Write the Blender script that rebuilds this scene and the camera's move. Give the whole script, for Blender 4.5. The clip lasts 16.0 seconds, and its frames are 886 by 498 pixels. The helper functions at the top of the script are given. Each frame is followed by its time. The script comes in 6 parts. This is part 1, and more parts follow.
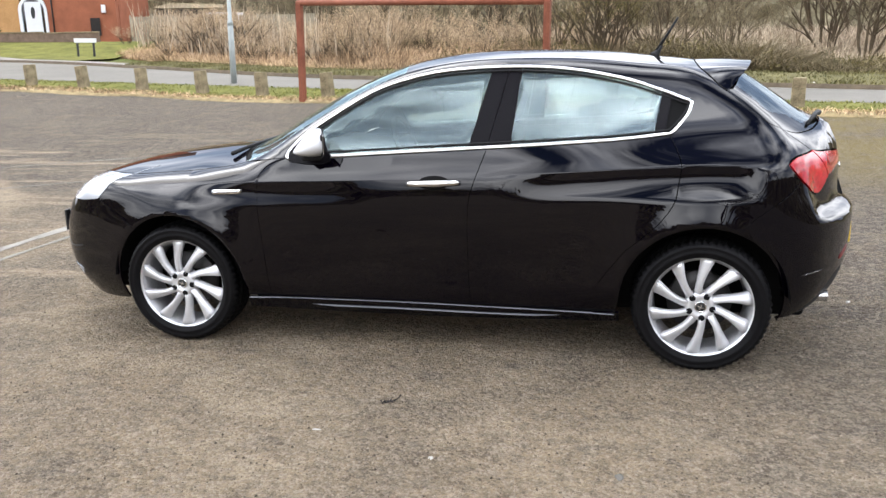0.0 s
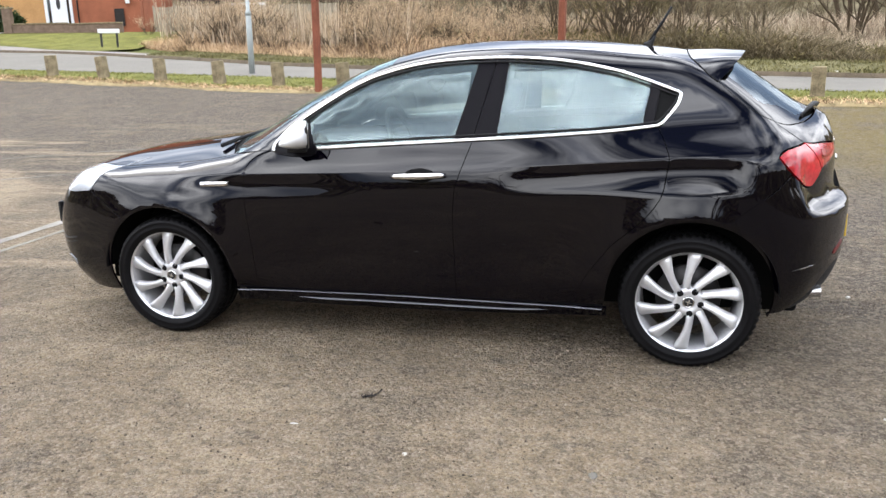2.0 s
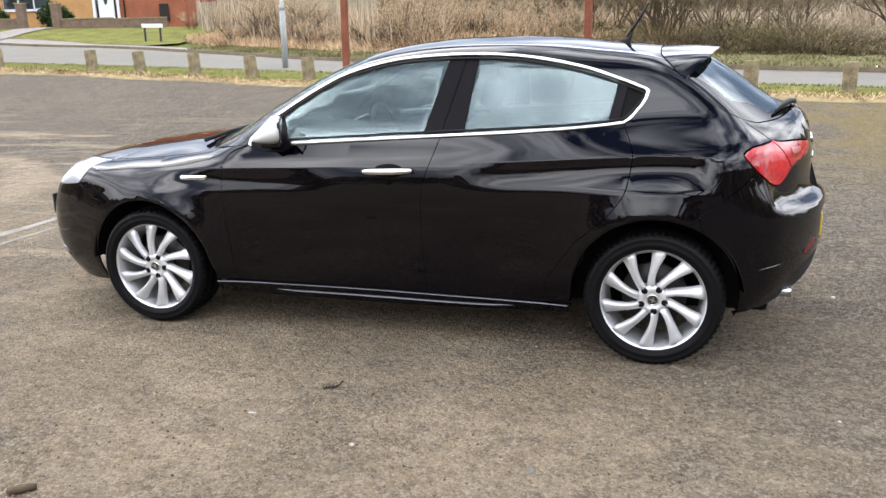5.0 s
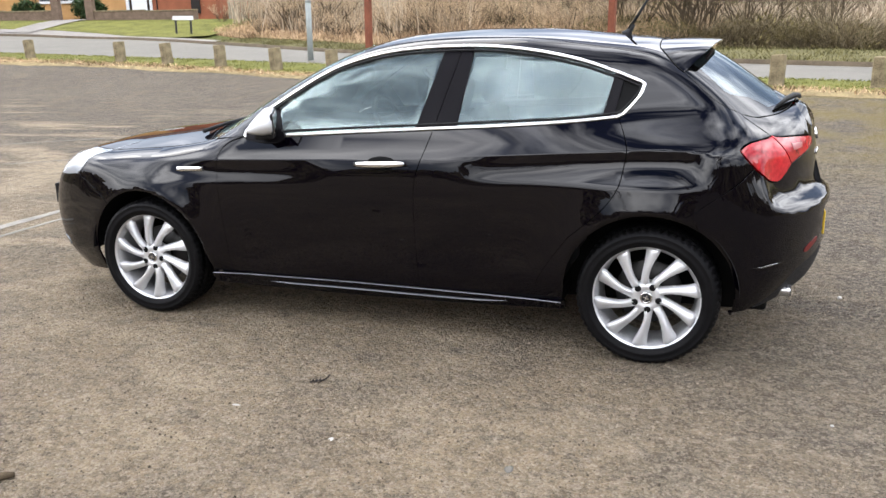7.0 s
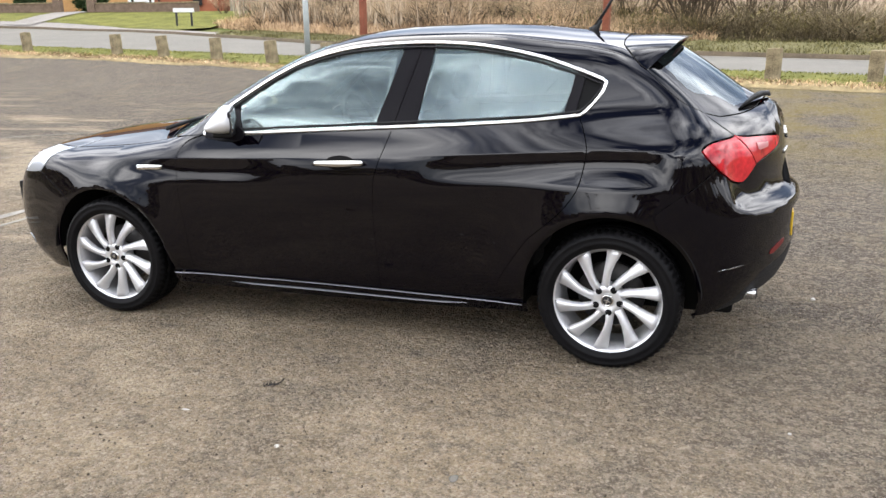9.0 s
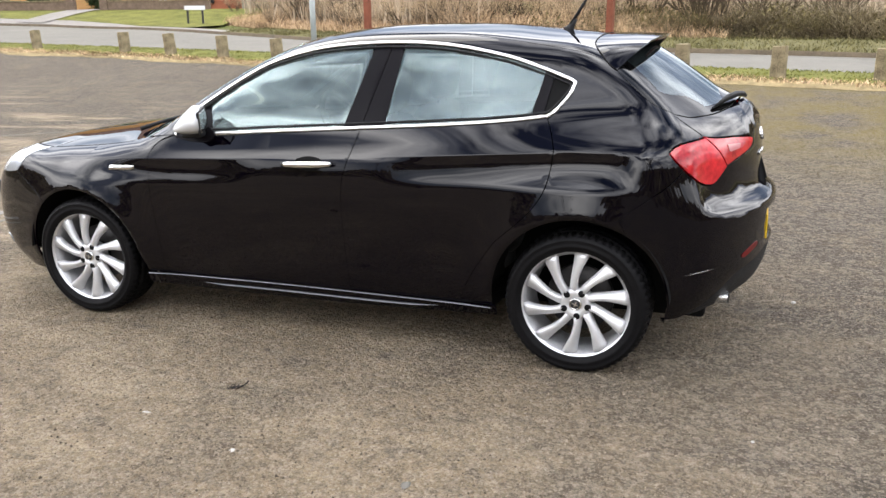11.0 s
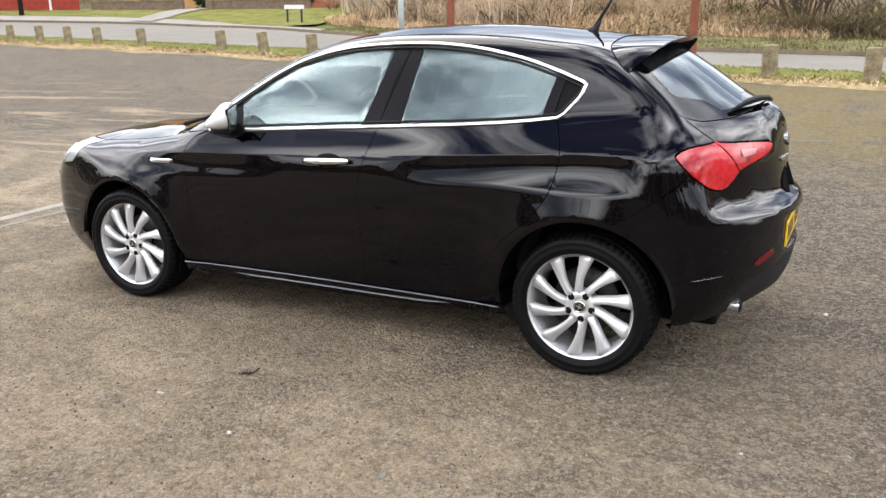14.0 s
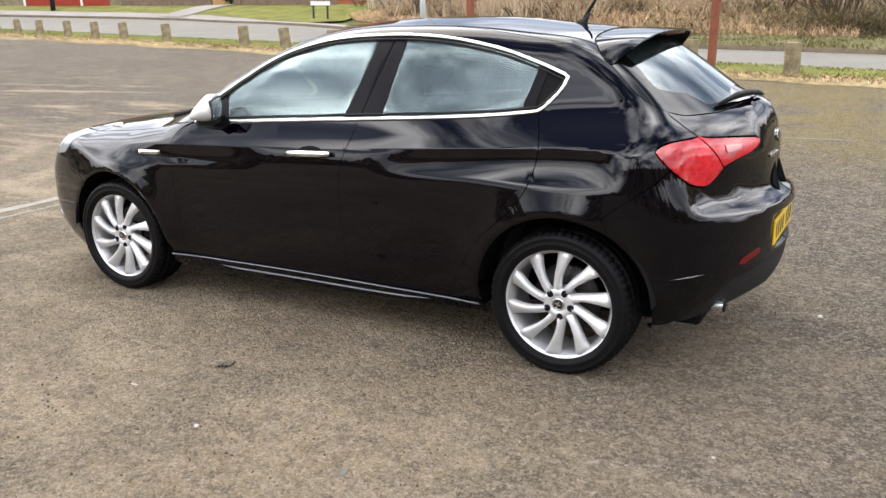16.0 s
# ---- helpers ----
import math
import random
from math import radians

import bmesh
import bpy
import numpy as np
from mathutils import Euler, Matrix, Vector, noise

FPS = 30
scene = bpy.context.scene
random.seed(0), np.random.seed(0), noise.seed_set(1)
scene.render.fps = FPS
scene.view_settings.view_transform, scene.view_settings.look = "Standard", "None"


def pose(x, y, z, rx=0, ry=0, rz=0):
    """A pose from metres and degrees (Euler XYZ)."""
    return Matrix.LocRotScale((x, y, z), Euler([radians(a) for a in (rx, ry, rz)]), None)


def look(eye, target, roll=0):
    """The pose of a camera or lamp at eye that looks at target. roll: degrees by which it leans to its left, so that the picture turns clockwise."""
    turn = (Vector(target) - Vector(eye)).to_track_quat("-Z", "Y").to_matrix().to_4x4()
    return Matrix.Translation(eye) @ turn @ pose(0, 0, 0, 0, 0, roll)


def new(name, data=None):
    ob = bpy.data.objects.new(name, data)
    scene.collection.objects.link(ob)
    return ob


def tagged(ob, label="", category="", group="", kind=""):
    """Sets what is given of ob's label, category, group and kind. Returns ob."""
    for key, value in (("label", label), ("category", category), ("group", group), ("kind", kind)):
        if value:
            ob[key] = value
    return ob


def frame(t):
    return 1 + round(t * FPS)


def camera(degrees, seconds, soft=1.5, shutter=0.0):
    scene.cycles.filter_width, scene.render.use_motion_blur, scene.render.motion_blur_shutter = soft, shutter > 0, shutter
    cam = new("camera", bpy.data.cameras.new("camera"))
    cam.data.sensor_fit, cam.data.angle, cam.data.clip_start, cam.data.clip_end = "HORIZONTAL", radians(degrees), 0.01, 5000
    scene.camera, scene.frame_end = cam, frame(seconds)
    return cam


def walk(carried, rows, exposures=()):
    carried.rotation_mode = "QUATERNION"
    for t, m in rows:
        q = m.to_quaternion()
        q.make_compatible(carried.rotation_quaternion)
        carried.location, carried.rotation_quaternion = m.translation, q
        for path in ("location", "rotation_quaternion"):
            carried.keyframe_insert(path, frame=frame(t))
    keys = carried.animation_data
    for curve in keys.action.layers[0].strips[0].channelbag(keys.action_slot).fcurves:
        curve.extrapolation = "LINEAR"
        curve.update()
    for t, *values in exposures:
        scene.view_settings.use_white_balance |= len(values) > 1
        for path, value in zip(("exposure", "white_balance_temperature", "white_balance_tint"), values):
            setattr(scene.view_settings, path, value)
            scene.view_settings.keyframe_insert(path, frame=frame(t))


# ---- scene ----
cam = camera(55.4, 16.0)
PATH = [
    (0, (-0.329, -4.73, 1.52), (-0.76, -2.836, 1.045), -1.3),
    (0.5, (-0.286, -4.707, 1.525), (-0.743, -2.819, 1.05), -1.4),
    (1, (-0.251, -4.681, 1.523), (-0.723, -2.798, 1.043), -1.3),
    (1.5, (-0.208, -4.669, 1.527), (-0.688, -2.79, 1.038), -1.4),
    (2, (-0.16, -4.649, 1.523), (-0.645, -2.774, 1.026), -1.5),
    (2.5, (-0.106, -4.632, 1.516), (-0.596, -2.759, 1.015), -1.5),
    (3, (-0.04, -4.624, 1.516), (-0.536, -2.753, 1.012), -1.5),
    (3.5, (0.025, -4.618, 1.52), (-0.48, -2.75, 1.015), -1.5),
    (6, (0.276, -4.553, 1.527), (-0.355, -2.725, 1.016), -1.5),
    (6.5, (0.309, -4.525, 1.516), (-0.333, -2.702, 1.002), -1.4),
    (7, (0.347, -4.495, 1.513), (-0.3, -2.675, 0.993), -1.4),
    (7.5, (0.381, -4.457, 1.505), (-0.266, -2.639, 0.98), -1.3),
    (8, (0.428, -4.419, 1.512), (-0.222, -2.604, 0.982), -1.3),
    (8.5, (0.469, -4.377, 1.519), (-0.183, -2.564, 0.983), -1.3),
    (9, (0.518, -4.348, 1.527), (-0.139, -2.537, 0.99), -1.4),
    (9.5, (0.554, -4.312, 1.531), (-0.109, -2.503, 0.991), -1.4),
    (10, (0.593, -4.282, 1.533), (-0.075, -2.477, 0.992), -1.4),
    (12.3, (0.868, -4.197, 1.53), (0.109, -2.427, 0.99), -1.5),
    (12.5, (0.897, -4.193, 1.531), (0.12, -2.431, 0.992), -1.5),
    (13, (0.964, -4.179, 1.536), (0.143, -2.436, 1.0), -1.5),
    (13.5, (1.017, -4.158, 1.539), (0.157, -2.434, 1.0), -1.4),
    (14, (1.064, -4.134, 1.534), (0.174, -2.426, 0.995), -1.4),
    (14.5, (1.102, -4.104, 1.525), (0.19, -2.408, 0.985), -1.3),
    (15, (1.14, -4.07, 1.515), (0.214, -2.382, 0.972), -1.2),
    (15.5, (1.185, -4.034, 1.51), (0.251, -2.351, 0.966), -1.3),
    (16, (1.225, -3.988, 1.502), (0.28, -2.312, 0.959), -1.2),
]
walk(cam, [(t, look(eye, target, roll)) for t, eye, target, roll in PATH], [(0, 0.0, 6200, 10), (8, 0.0, 6300, 10), (12.5, 0.0, 6450, 10), (16, 0.0, 6450, 10)])

# ---- daylight: bright broken cloud ----
def sky():
    w = bpy.data.worlds.new("sky")
    scene.world = w
    w.use_nodes = True
    nt = w.node_tree
    nt.nodes.clear()
    out = nt.nodes.new("ShaderNodeOutputWorld")
    bg = nt.nodes.new("ShaderNodeBackground")
    tex = nt.nodes.new("ShaderNodeTexSky")
    tex.sky_type, tex.sun_disc = "NISHITA", False
    tex.sun_elevation, tex.sun_rotation = radians(SUN_HIGH), radians(SUN_TURN)
    co = nt.nodes.new("ShaderNodeTexCoord")
    sc = nt.nodes.new("ShaderNodeMapping")
    sc.inputs["Scale"].default_value = (1.0, 1.0, 2.0)
    sc.inputs["Rotation"].default_value, sc.inputs["Location"].default_value = (0, 0, radians(300)), (0, 0, 8.5)
    no = nt.nodes.new("ShaderNodeTexNoise")
    no.inputs["Scale"].default_value, no.inputs["Detail"].default_value = 1.9, 6.0
    no.inputs["Roughness"].default_value = 0.55
    ramp = nt.nodes.new("ShaderNodeValToRGB")
    ramp.color_ramp.elements[0].position, ramp.color_ramp.elements[1].position = 0.36, 0.56
    mix = nt.nodes.new("ShaderNodeMix")
    mix.data_type = "RGBA"
    no2 = nt.nodes.new("ShaderNodeTexNoise")
    no2.inputs["Scale"].default_value, no2.inputs["Detail"].default_value = 2.6, 3.0
    shade = nt.nodes.new("ShaderNodeMapRange")
    shade.inputs["From Min"].default_value, shade.inputs["From Max"].default_value = 0.36, 0.68
    shade.inputs["To Min"].default_value, shade.inputs["To Max"].default_value = 0.0, 1.0
    tone = nt.nodes.new("ShaderNodeMix")
    tone.data_type = "RGBA"
    tone.inputs["A"].default_value = (CLOUD * 0.28, CLOUD * 0.31, CLOUD * 0.40, 1)
    tone.inputs["B"].default_value = (CLOUD * 2.10, CLOUD * 2.06, CLOUD * 2.04, 1)
    bg.inputs["Strength"].default_value = SKY
    ln = nt.links.new
    ln(co.outputs["Generated"], sc.inputs["Vector"])
    ln(sc.outputs["Vector"], no2.inputs["Vector"])
    ln(no2.outputs["Fac"], shade.inputs["Value"])
    ln(shade.outputs["Result"], tone.inputs["Factor"])
    # clouds are far brighter overhead than at the horizon
    rise = nt.nodes.new("ShaderNodeMath")
    rise.operation, rise.use_clamp = "MULTIPLY_ADD", True
    rise.inputs[1].default_value, rise.inputs[2].default_value = 0.86, 0.14
    lit = nt.nodes.new("ShaderNodeVectorMath")
    lit.operation = "SCALE"
    high = nt.nodes.new("ShaderNodeSeparateXYZ")
    ln(co.outputs["Generated"], high.inputs[0])
    ln(high.outputs["Z"], rise.inputs[0])
    ln(tone.outputs["Result"], lit.inputs[0])
    ln(rise.outputs[0], lit.inputs["Scale"])
    ln(lit.outputs["Vector"], mix.inputs["B"])
    ln(sc.outputs["Vector"], no.inputs["Vector"])
    # clouds crowd a little towards the horizon
    up = nt.nodes.new("ShaderNodeSeparateXYZ")
    crowd = nt.nodes.new("ShaderNodeMath")
    crowd.operation = "MULTIPLY_ADD"
    crowd.inputs[1].default_value, crowd.inputs[2].default_value = -0.22, 0.13
    both = nt.nodes.new("ShaderNodeMath")
    ln(co.outputs["Generated"], up.inputs[0])
    ln(up.outputs["Z"], crowd.inputs[0])
    ln(no.outputs["Fac"], both.inputs[0])
    ln(crowd.outputs[0], both.inputs[1])
    ln(both.outputs[0], ramp.inputs["Fac"])
    ln(ramp.outputs["Color"], mix.inputs["Factor"])
    ln(tex.outputs["Color"], mix.inputs["A"])
    ln(mix.outputs["Result"], bg.inputs["Color"])
    ln(bg.outputs["Background"], out.inputs["Surface"])
    lamp = bpy.data.lights.new("sun", "SUN")
    lamp.energy, lamp.angle, lamp.color = SUN, radians(40), (1.0, 0.95, 0.86)
    ob = new("sun", lamp)
    a, e = radians(SUN_TURN), radians(SUN_HIGH)
    way = Vector((math.sin(a) * math.cos(e), math.cos(a) * math.cos(e), math.sin(e)))
    ob.matrix_world = look(way * 50, (0, 0, 0))


SUN_TURN, SUN_HIGH, SUN, SKY, CLOUD = 302.0, 56.0, 2.2, 0.14, 62.0
sky()

# ---- materials ----
def mat(name, color, rough=0.5, metal=0.0, coat=0.0, noise_scale=0.0, spread=0.15, bump=0.0, bump_scale=0.0, second=None, spec=0.5, island=False, fine=0.0, emit=0.0, coat_ior=1.36):
    """A surface: base colour, varied by two sizes of noise and, if wanted, from piece to piece, with fine relief."""
    m = bpy.data.materials.new(name)
    m.use_nodes = True
    nt = m.node_tree
    p = nt.nodes["Principled BSDF"]
    p.inputs["Base Color"].default_value = (*color, 1)
    p.inputs["Roughness"].default_value, p.inputs["Metallic"].default_value = rough, metal
    p.inputs["Coat Weight"].default_value, p.inputs["Coat Roughness"].default_value = coat, 0.02
    p.inputs["Specular IOR Level"].default_value = spec
    p.inputs["Coat IOR"].default_value = coat_ior
    if emit:
        p.inputs["Emission Color"].default_value, p.inputs["Emission Strength"].default_value = (*color, 1), emit
    ln = nt.links.new
    co = nt.nodes.new("ShaderNodeTexCoord")
    if noise_scale:
        a, b = nt.nodes.new("ShaderNodeTexNoise"), nt.nodes.new("ShaderNodeTexNoise")
        a.inputs["Scale"].default_value, a.inputs["Detail"].default_value = noise_scale, 6
        b.inputs["Scale"].default_value, b.inputs["Detail"].default_value = fine or noise_scale * 9, 4
        for n in (a, b):
            ln(co.outputs["Object"], n.inputs["Vector"])
        add = nt.nodes.new("ShaderNodeMath")
        add.operation = "MULTIPLY_ADD"
        add.inputs[1].default_value = 0.55
        ln(a.outputs["Fac"], add.inputs[0])
        half = nt.nodes.new("ShaderNodeMath")
        half.operation = "MULTIPLY"
        half.inputs[1].default_value = 0.45
        ln(b.outputs["Fac"], half.inputs[0])
        ln(half.outputs[0], add.inputs[2])
        last = add.outputs[0]
        if island:
            geo = nt.nodes.new("ShaderNodeNewGeometry")
            rnd = nt.nodes.new("ShaderNodeMath")
            rnd.operation = "MULTIPLY_ADD"
            rnd.inputs[1].default_value, rnd.inputs[2].default_value = 0.5, -0.25
            ln(geo.outputs["Random Per Island"], rnd.inputs[0])
            sm = nt.nodes.new("ShaderNodeMath")
            ln(last, sm.inputs[0])
            ln(rnd.outputs[0], sm.inputs[1])
            last = sm.outputs[0]
        ramp = nt.nodes.new("ShaderNodeValToRGB")
        c2 = second or color
        ramp.color_ramp.elements[0].position, ramp.color_ramp.elements[1].position = 0.3, 0.7
        ramp.color_ramp.elements[0].color = (*[c * (1 - spread) for c in color], 1)
        ramp.color_ramp.elements[1].color = (*[min(1, c * (1 + spread)) for c in c2], 1)
        ln(last, ramp.inputs["Fac"])
        ln(ramp.outputs["Color"], p.inputs["Base Color"])
    if bump:
        n = nt.nodes.new("ShaderNodeTexNoise")
        n.inputs["Scale"].default_value, n.inputs["Detail"].default_value = bump_scale, 5
        ln(co.outputs["Object"], n.inputs["Vector"])
        bp = nt.nodes.new("ShaderNodeBump")
        bp.inputs["Strength"].default_value, bp.inputs["Distance"].default_value = bump, 0.02
        ln(n.outputs["Fac"], bp.inputs["Height"])
        ln(bp.outputs["Normal"], p.inputs["Normal"])
    return m


def glass(name, tint, gloss=(0.80, 0.97, 0.98), gloss_rough=0.0, dust_haze=0.24):
    """A tinted pane: clear through, with a thin dusty film, pale teal to lift the dark glass, and a mirror-like face
    that strengthens at a slant.
    """
    m = bpy.data.materials.new(name)
    m.use_nodes = True
    nt = m.node_tree
    nt.nodes.clear()
    out, mix, film = nt.nodes.new("ShaderNodeOutputMaterial"), nt.nodes.new("ShaderNodeMixShader"), nt.nodes.new("ShaderNodeMixShader")
    tr, gl, fr, du = nt.nodes.new("ShaderNodeBsdfTransparent"), nt.nodes.new("ShaderNodeBsdfGlossy"), nt.nodes.new("ShaderNodeFresnel"), nt.nodes.new("ShaderNodeBsdfDiffuse")
    tr.inputs["Color"].default_value = (*tint, 1)
    gl.inputs["Roughness"].default_value = gloss_rough
    fr.inputs["IOR"].default_value = 1.8
    gl.inputs["Color"].default_value = (*gloss, 1)
    # teal film: a haze put in to brighten the glass and soften reflections
    du.inputs["Color"].default_value = (0.50, 0.62, 0.62, 1)
    film.inputs["Fac"].default_value = dust_haze
    haze, both = nt.nodes.new("ShaderNodeBsdfTranslucent"), nt.nodes.new("ShaderNodeMixShader")
    haze.inputs["Color"].default_value = (0.62, 0.74, 0.70, 1)
    both.inputs["Fac"].default_value = 0.6
    ln = nt.links.new
    ln(du.outputs["BSDF"], both.inputs[1])
    ln(haze.outputs["BSDF"], both.inputs[2])
    ln(tr.outputs["BSDF"], film.inputs[1])
    ln(both.outputs["Shader"], film.inputs[2])
    ln(fr.outputs["Fac"], mix.inputs["Fac"])
    ln(film.outputs["Shader"], mix.inputs[1])
    ln(gl.outputs["BSDF"], mix.inputs[2])
    ln(mix.outputs["Shader"], out.inputs["Surface"])
    return m


PAINT = mat("black_paint", (0.0006, 0.0003, 0.0016), 0.4, coat=1.0, spec=0.0, coat_ior=1.40)
TRIM = mat("black_gloss_trim", (0.006, 0.0054, 0.0066), 0.3, spec=0.06)
PLASTIC = mat("black_plastic", (0.0108, 0.0108, 0.0114), 0.6, spec=0.2, noise_scale=30, spread=0.2, bump=0.15, bump_scale=400)
UNDER = mat("underbody_black", (0.006, 0.006, 0.006), 0.8, spec=0.08)
CHROME = mat("chrome", (0.645, 0.645, 0.637), 0.12, metal=1.0)
SATIN = mat("satin_silver", (0.513, 0.513, 0.513), 0.26, metal=0.9)
ALLOY = mat("alloy_silver", (0.58, 0.58, 0.585), 0.42, metal=0.6, noise_scale=15, spread=0.06)
BLACKGLASS = mat("black_glass", (0.002, 0.002, 0.002), 0.3, coat=1.0, spec=0.0, coat_ior=1.36)
RUBBER = mat("tyre_rubber", (0.0048, 0.0046, 0.005), 0.5, spec=0.08, noise_scale=12, spread=0.3, bump=0.1, bump_scale=200)
PANE = glass("window_glass", (0.84, 0.95, 0.92))
DARKPANE = glass("rear_window_glass", (0.34, 0.40, 0.42), (0.86, 0.94, 0.97), dust_haze=0.05)
LENS = mat("clear_lamp_lens", (0.30, 0.315, 0.33), 0.2, metal=0.3, coat=0.6)
RED = mat("red_lamp_lens", (0.22, 0.00278, 0.00649), 0.25, coat=1.0, spec=0.1, noise_scale=5, spread=0.35, second=(0.46, 0.0148, 0.0203), coat_ior=1.5)
REFLECTOR = mat("dull_red_reflector", (0.11, 0.006, 0.006), 0.35, coat=0.3, spec=0.1)
PINK = mat("pale_lamp_window", (0.356, 0.0927, 0.0856), 0.2, coat=1.0)
CLOTH = mat("dark_seat_cloth", (0.021, 0.0216, 0.024), 0.85, noise_scale=25, spread=0.3)
DISC = mat("brake_disc", (0.04, 0.038, 0.038), 0.45, metal=0.7, noise_scale=30)
YELLOW = mat("yellow_plate", (0.586, 0.38, 0.0138), 0.35)
WHITE_PLATE = mat("white_plate", (0.45, 0.45, 0.432), 0.35)
# the rim's alloy again, darkened for the shade behind the spokes
BARREL = mat("shaded_rim_barrel", (0.36, 0.36, 0.365), 0.5, metal=0.6, noise_scale=20, spread=0.2)
SILL_GLINT = mat("skirt_highlight_grey", (0.12, 0.12, 0.13), 0.3, metal=0.8)
CAP = mat("mirror_cap_silver", (0.47, 0.47, 0.47), 0.38, metal=0.5, noise_scale=9, spread=0.06)
INK = mat("black_ink", (0.01, 0.01, 0.01), 0.5)

# ---- lie of the land ----
def row_place(x, off=0.0):
    """A place on the row of concrete posts at x, or off metres beyond it."""
    y = 11.36 - 0.2 * x
    return x + 0.196 * off, y + 0.981 * off


def beyond(x, y):
    """Metres from the line through the parked car's middle towards the road."""
    return (y + 0.2 * x) / 1.0198


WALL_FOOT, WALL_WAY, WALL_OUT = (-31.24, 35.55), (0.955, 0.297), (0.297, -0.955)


def land(x, y):
    """Height of the ground: level round the car, rising gently to the road and to the gardens beyond it."""
    x, y = np.asarray(x, float), np.asarray(y, float)
    q = beyond(x, y)
    rise = np.clip(0.33 - 0.0225 * (x + 0.7), 0.05, 1.6)
    t = np.clip((q - 1.5) / 9.64, 0, 1)
    z = rise * t ** 1.25 + 0.01 * np.clip(q - 11.14, 0, 60)
    z = z - 0.085 * np.exp(-((x + 8.6) / 3.4) ** 2 - ((q - 10.9) / 1.3) ** 2)     # a shallow dip in the verge
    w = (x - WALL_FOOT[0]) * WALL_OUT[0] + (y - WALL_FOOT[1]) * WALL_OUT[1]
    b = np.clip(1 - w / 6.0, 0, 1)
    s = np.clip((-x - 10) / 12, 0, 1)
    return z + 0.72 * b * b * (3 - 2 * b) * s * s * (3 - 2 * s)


def road_near(x):
    return 13.05 - 0.2 * np.asarray(x, float)


def road_far(x):
    return np.interp(x, [-70, -55, -43.4, -37.1, -33, -30, -26.9, -23, -19.4, -16.5, -12, -8.4, -4, 0, 5, 60], [21.5, 25.5, 28.0, 29.4, 30.0, 29.9, 29.1, 27.2, 24.9, 23.2, 20.3, 18.6, 18.05, 17.5, 16.35, 5.4])

# ---- mesh tools ----
from mathutils import geometry


def part(name, data, material, parent=None, label="", **tags):
    """Links a mesh or bmesh as one object under a thing."""
    if isinstance(data, bmesh.types.BMesh):
        me = bpy.data.meshes.new(name)
        data.to_mesh(me)
        data.free()
    else:
        me = data
    if material and not me.materials:
        me.materials.append(material)
    ob = new(name, me)
    if parent:
        ob.parent = parent
    return tagged(ob, label, **tags)


def thing(name, label, category, group="", m=None):
    ob = tagged(new(name), label, category, group)
    if m:
        ob.matrix_world = m
    return ob


def raw(name, verts, faces, smooth=False, normals=None):
    me = bpy.data.meshes.new(name)
    me.from_pydata([tuple(v) for v in verts], [], [tuple(f) for f in faces])
    me.polygons.foreach_set("use_smooth", [smooth] * len(me.polygons))
    if normals is not None:
        me.normals_split_custom_set_from_vertices([tuple(n) for n in normals])
    me.update()
    return me


def box(bm, size, m=None, bevel=0.0, segments=2):
    """Adds a box with rounded edges to a bmesh."""
    made = bmesh.ops.create_cube(bm, size=1.0, matrix=(m or Matrix()) @ Matrix.Diagonal((*size, 1)))
    if bevel:
        edges = list({e for v in made["verts"] for e in v.link_edges})
        bmesh.ops.bevel(bm, geom=edges, offset=bevel, segments=segments, affect="EDGES", profile=0.5)
    return bm


def boxed(name, size, m, material, parent, bevel=0.004, label="", **tags):
    return part(name, box(bmesh.new(), size, m, bevel), material, parent, label, **tags)


def smoothed(ob):
    for f in ob.data.polygons:
        f.use_smooth = True
    return ob


def lathe(name, rows, n=64, closed=False, smooth=True):
    """Turns a profile of (radius, along) round the y axis."""
    k = len(rows)
    verts = [(r * math.cos(2 * math.pi * i / n), a, r * math.sin(2 * math.pi * i / n)) for i in range(n) for r, a in rows]
    faces = [(i * k + j, i * k + j + 1, (i + 1) % n * k + j + 1, (i + 1) % n * k + j) for i in range(n) for j in range(k - 1)]
    if closed:
        faces += [(i * k + k - 1, i * k, (i + 1) % n * k, (i + 1) % n * k + k - 1) for i in range(n)]
    return raw(name, verts, faces, smooth)


def tube(path, radii, n=8, cap=True):
    """Vertices and faces of a tube along a path of points."""
    path = [Vector(p) for p in path]
    verts, faces = [], []
    for i, p in enumerate(path):
        d = (path[min(i + 1, len(path) - 1)] - path[max(i - 1, 0)]).normalized()
        u = d.cross(Vector((0, 0, 1)) if abs(d.z) < 0.9 else Vector((1, 0, 0))).normalized()
        w = d.cross(u)
        r = radii[i] if hasattr(radii, "__len__") else radii
        for j in range(n):
            a = 2 * math.pi * j / n
            verts.append(p + (u * math.cos(a) + w * math.sin(a)) * r)
    for i in range(len(path) - 1):
        for j in range(n):
            a, b = i * n + j, i * n + (j + 1) % n
            faces.append((a, b, b + n, a + n))
    if cap:
        faces.append(tuple(range(n - 1, -1, -1)))
        faces.append(tuple(len(verts) - n + j for j in range(n)))
    return verts, faces


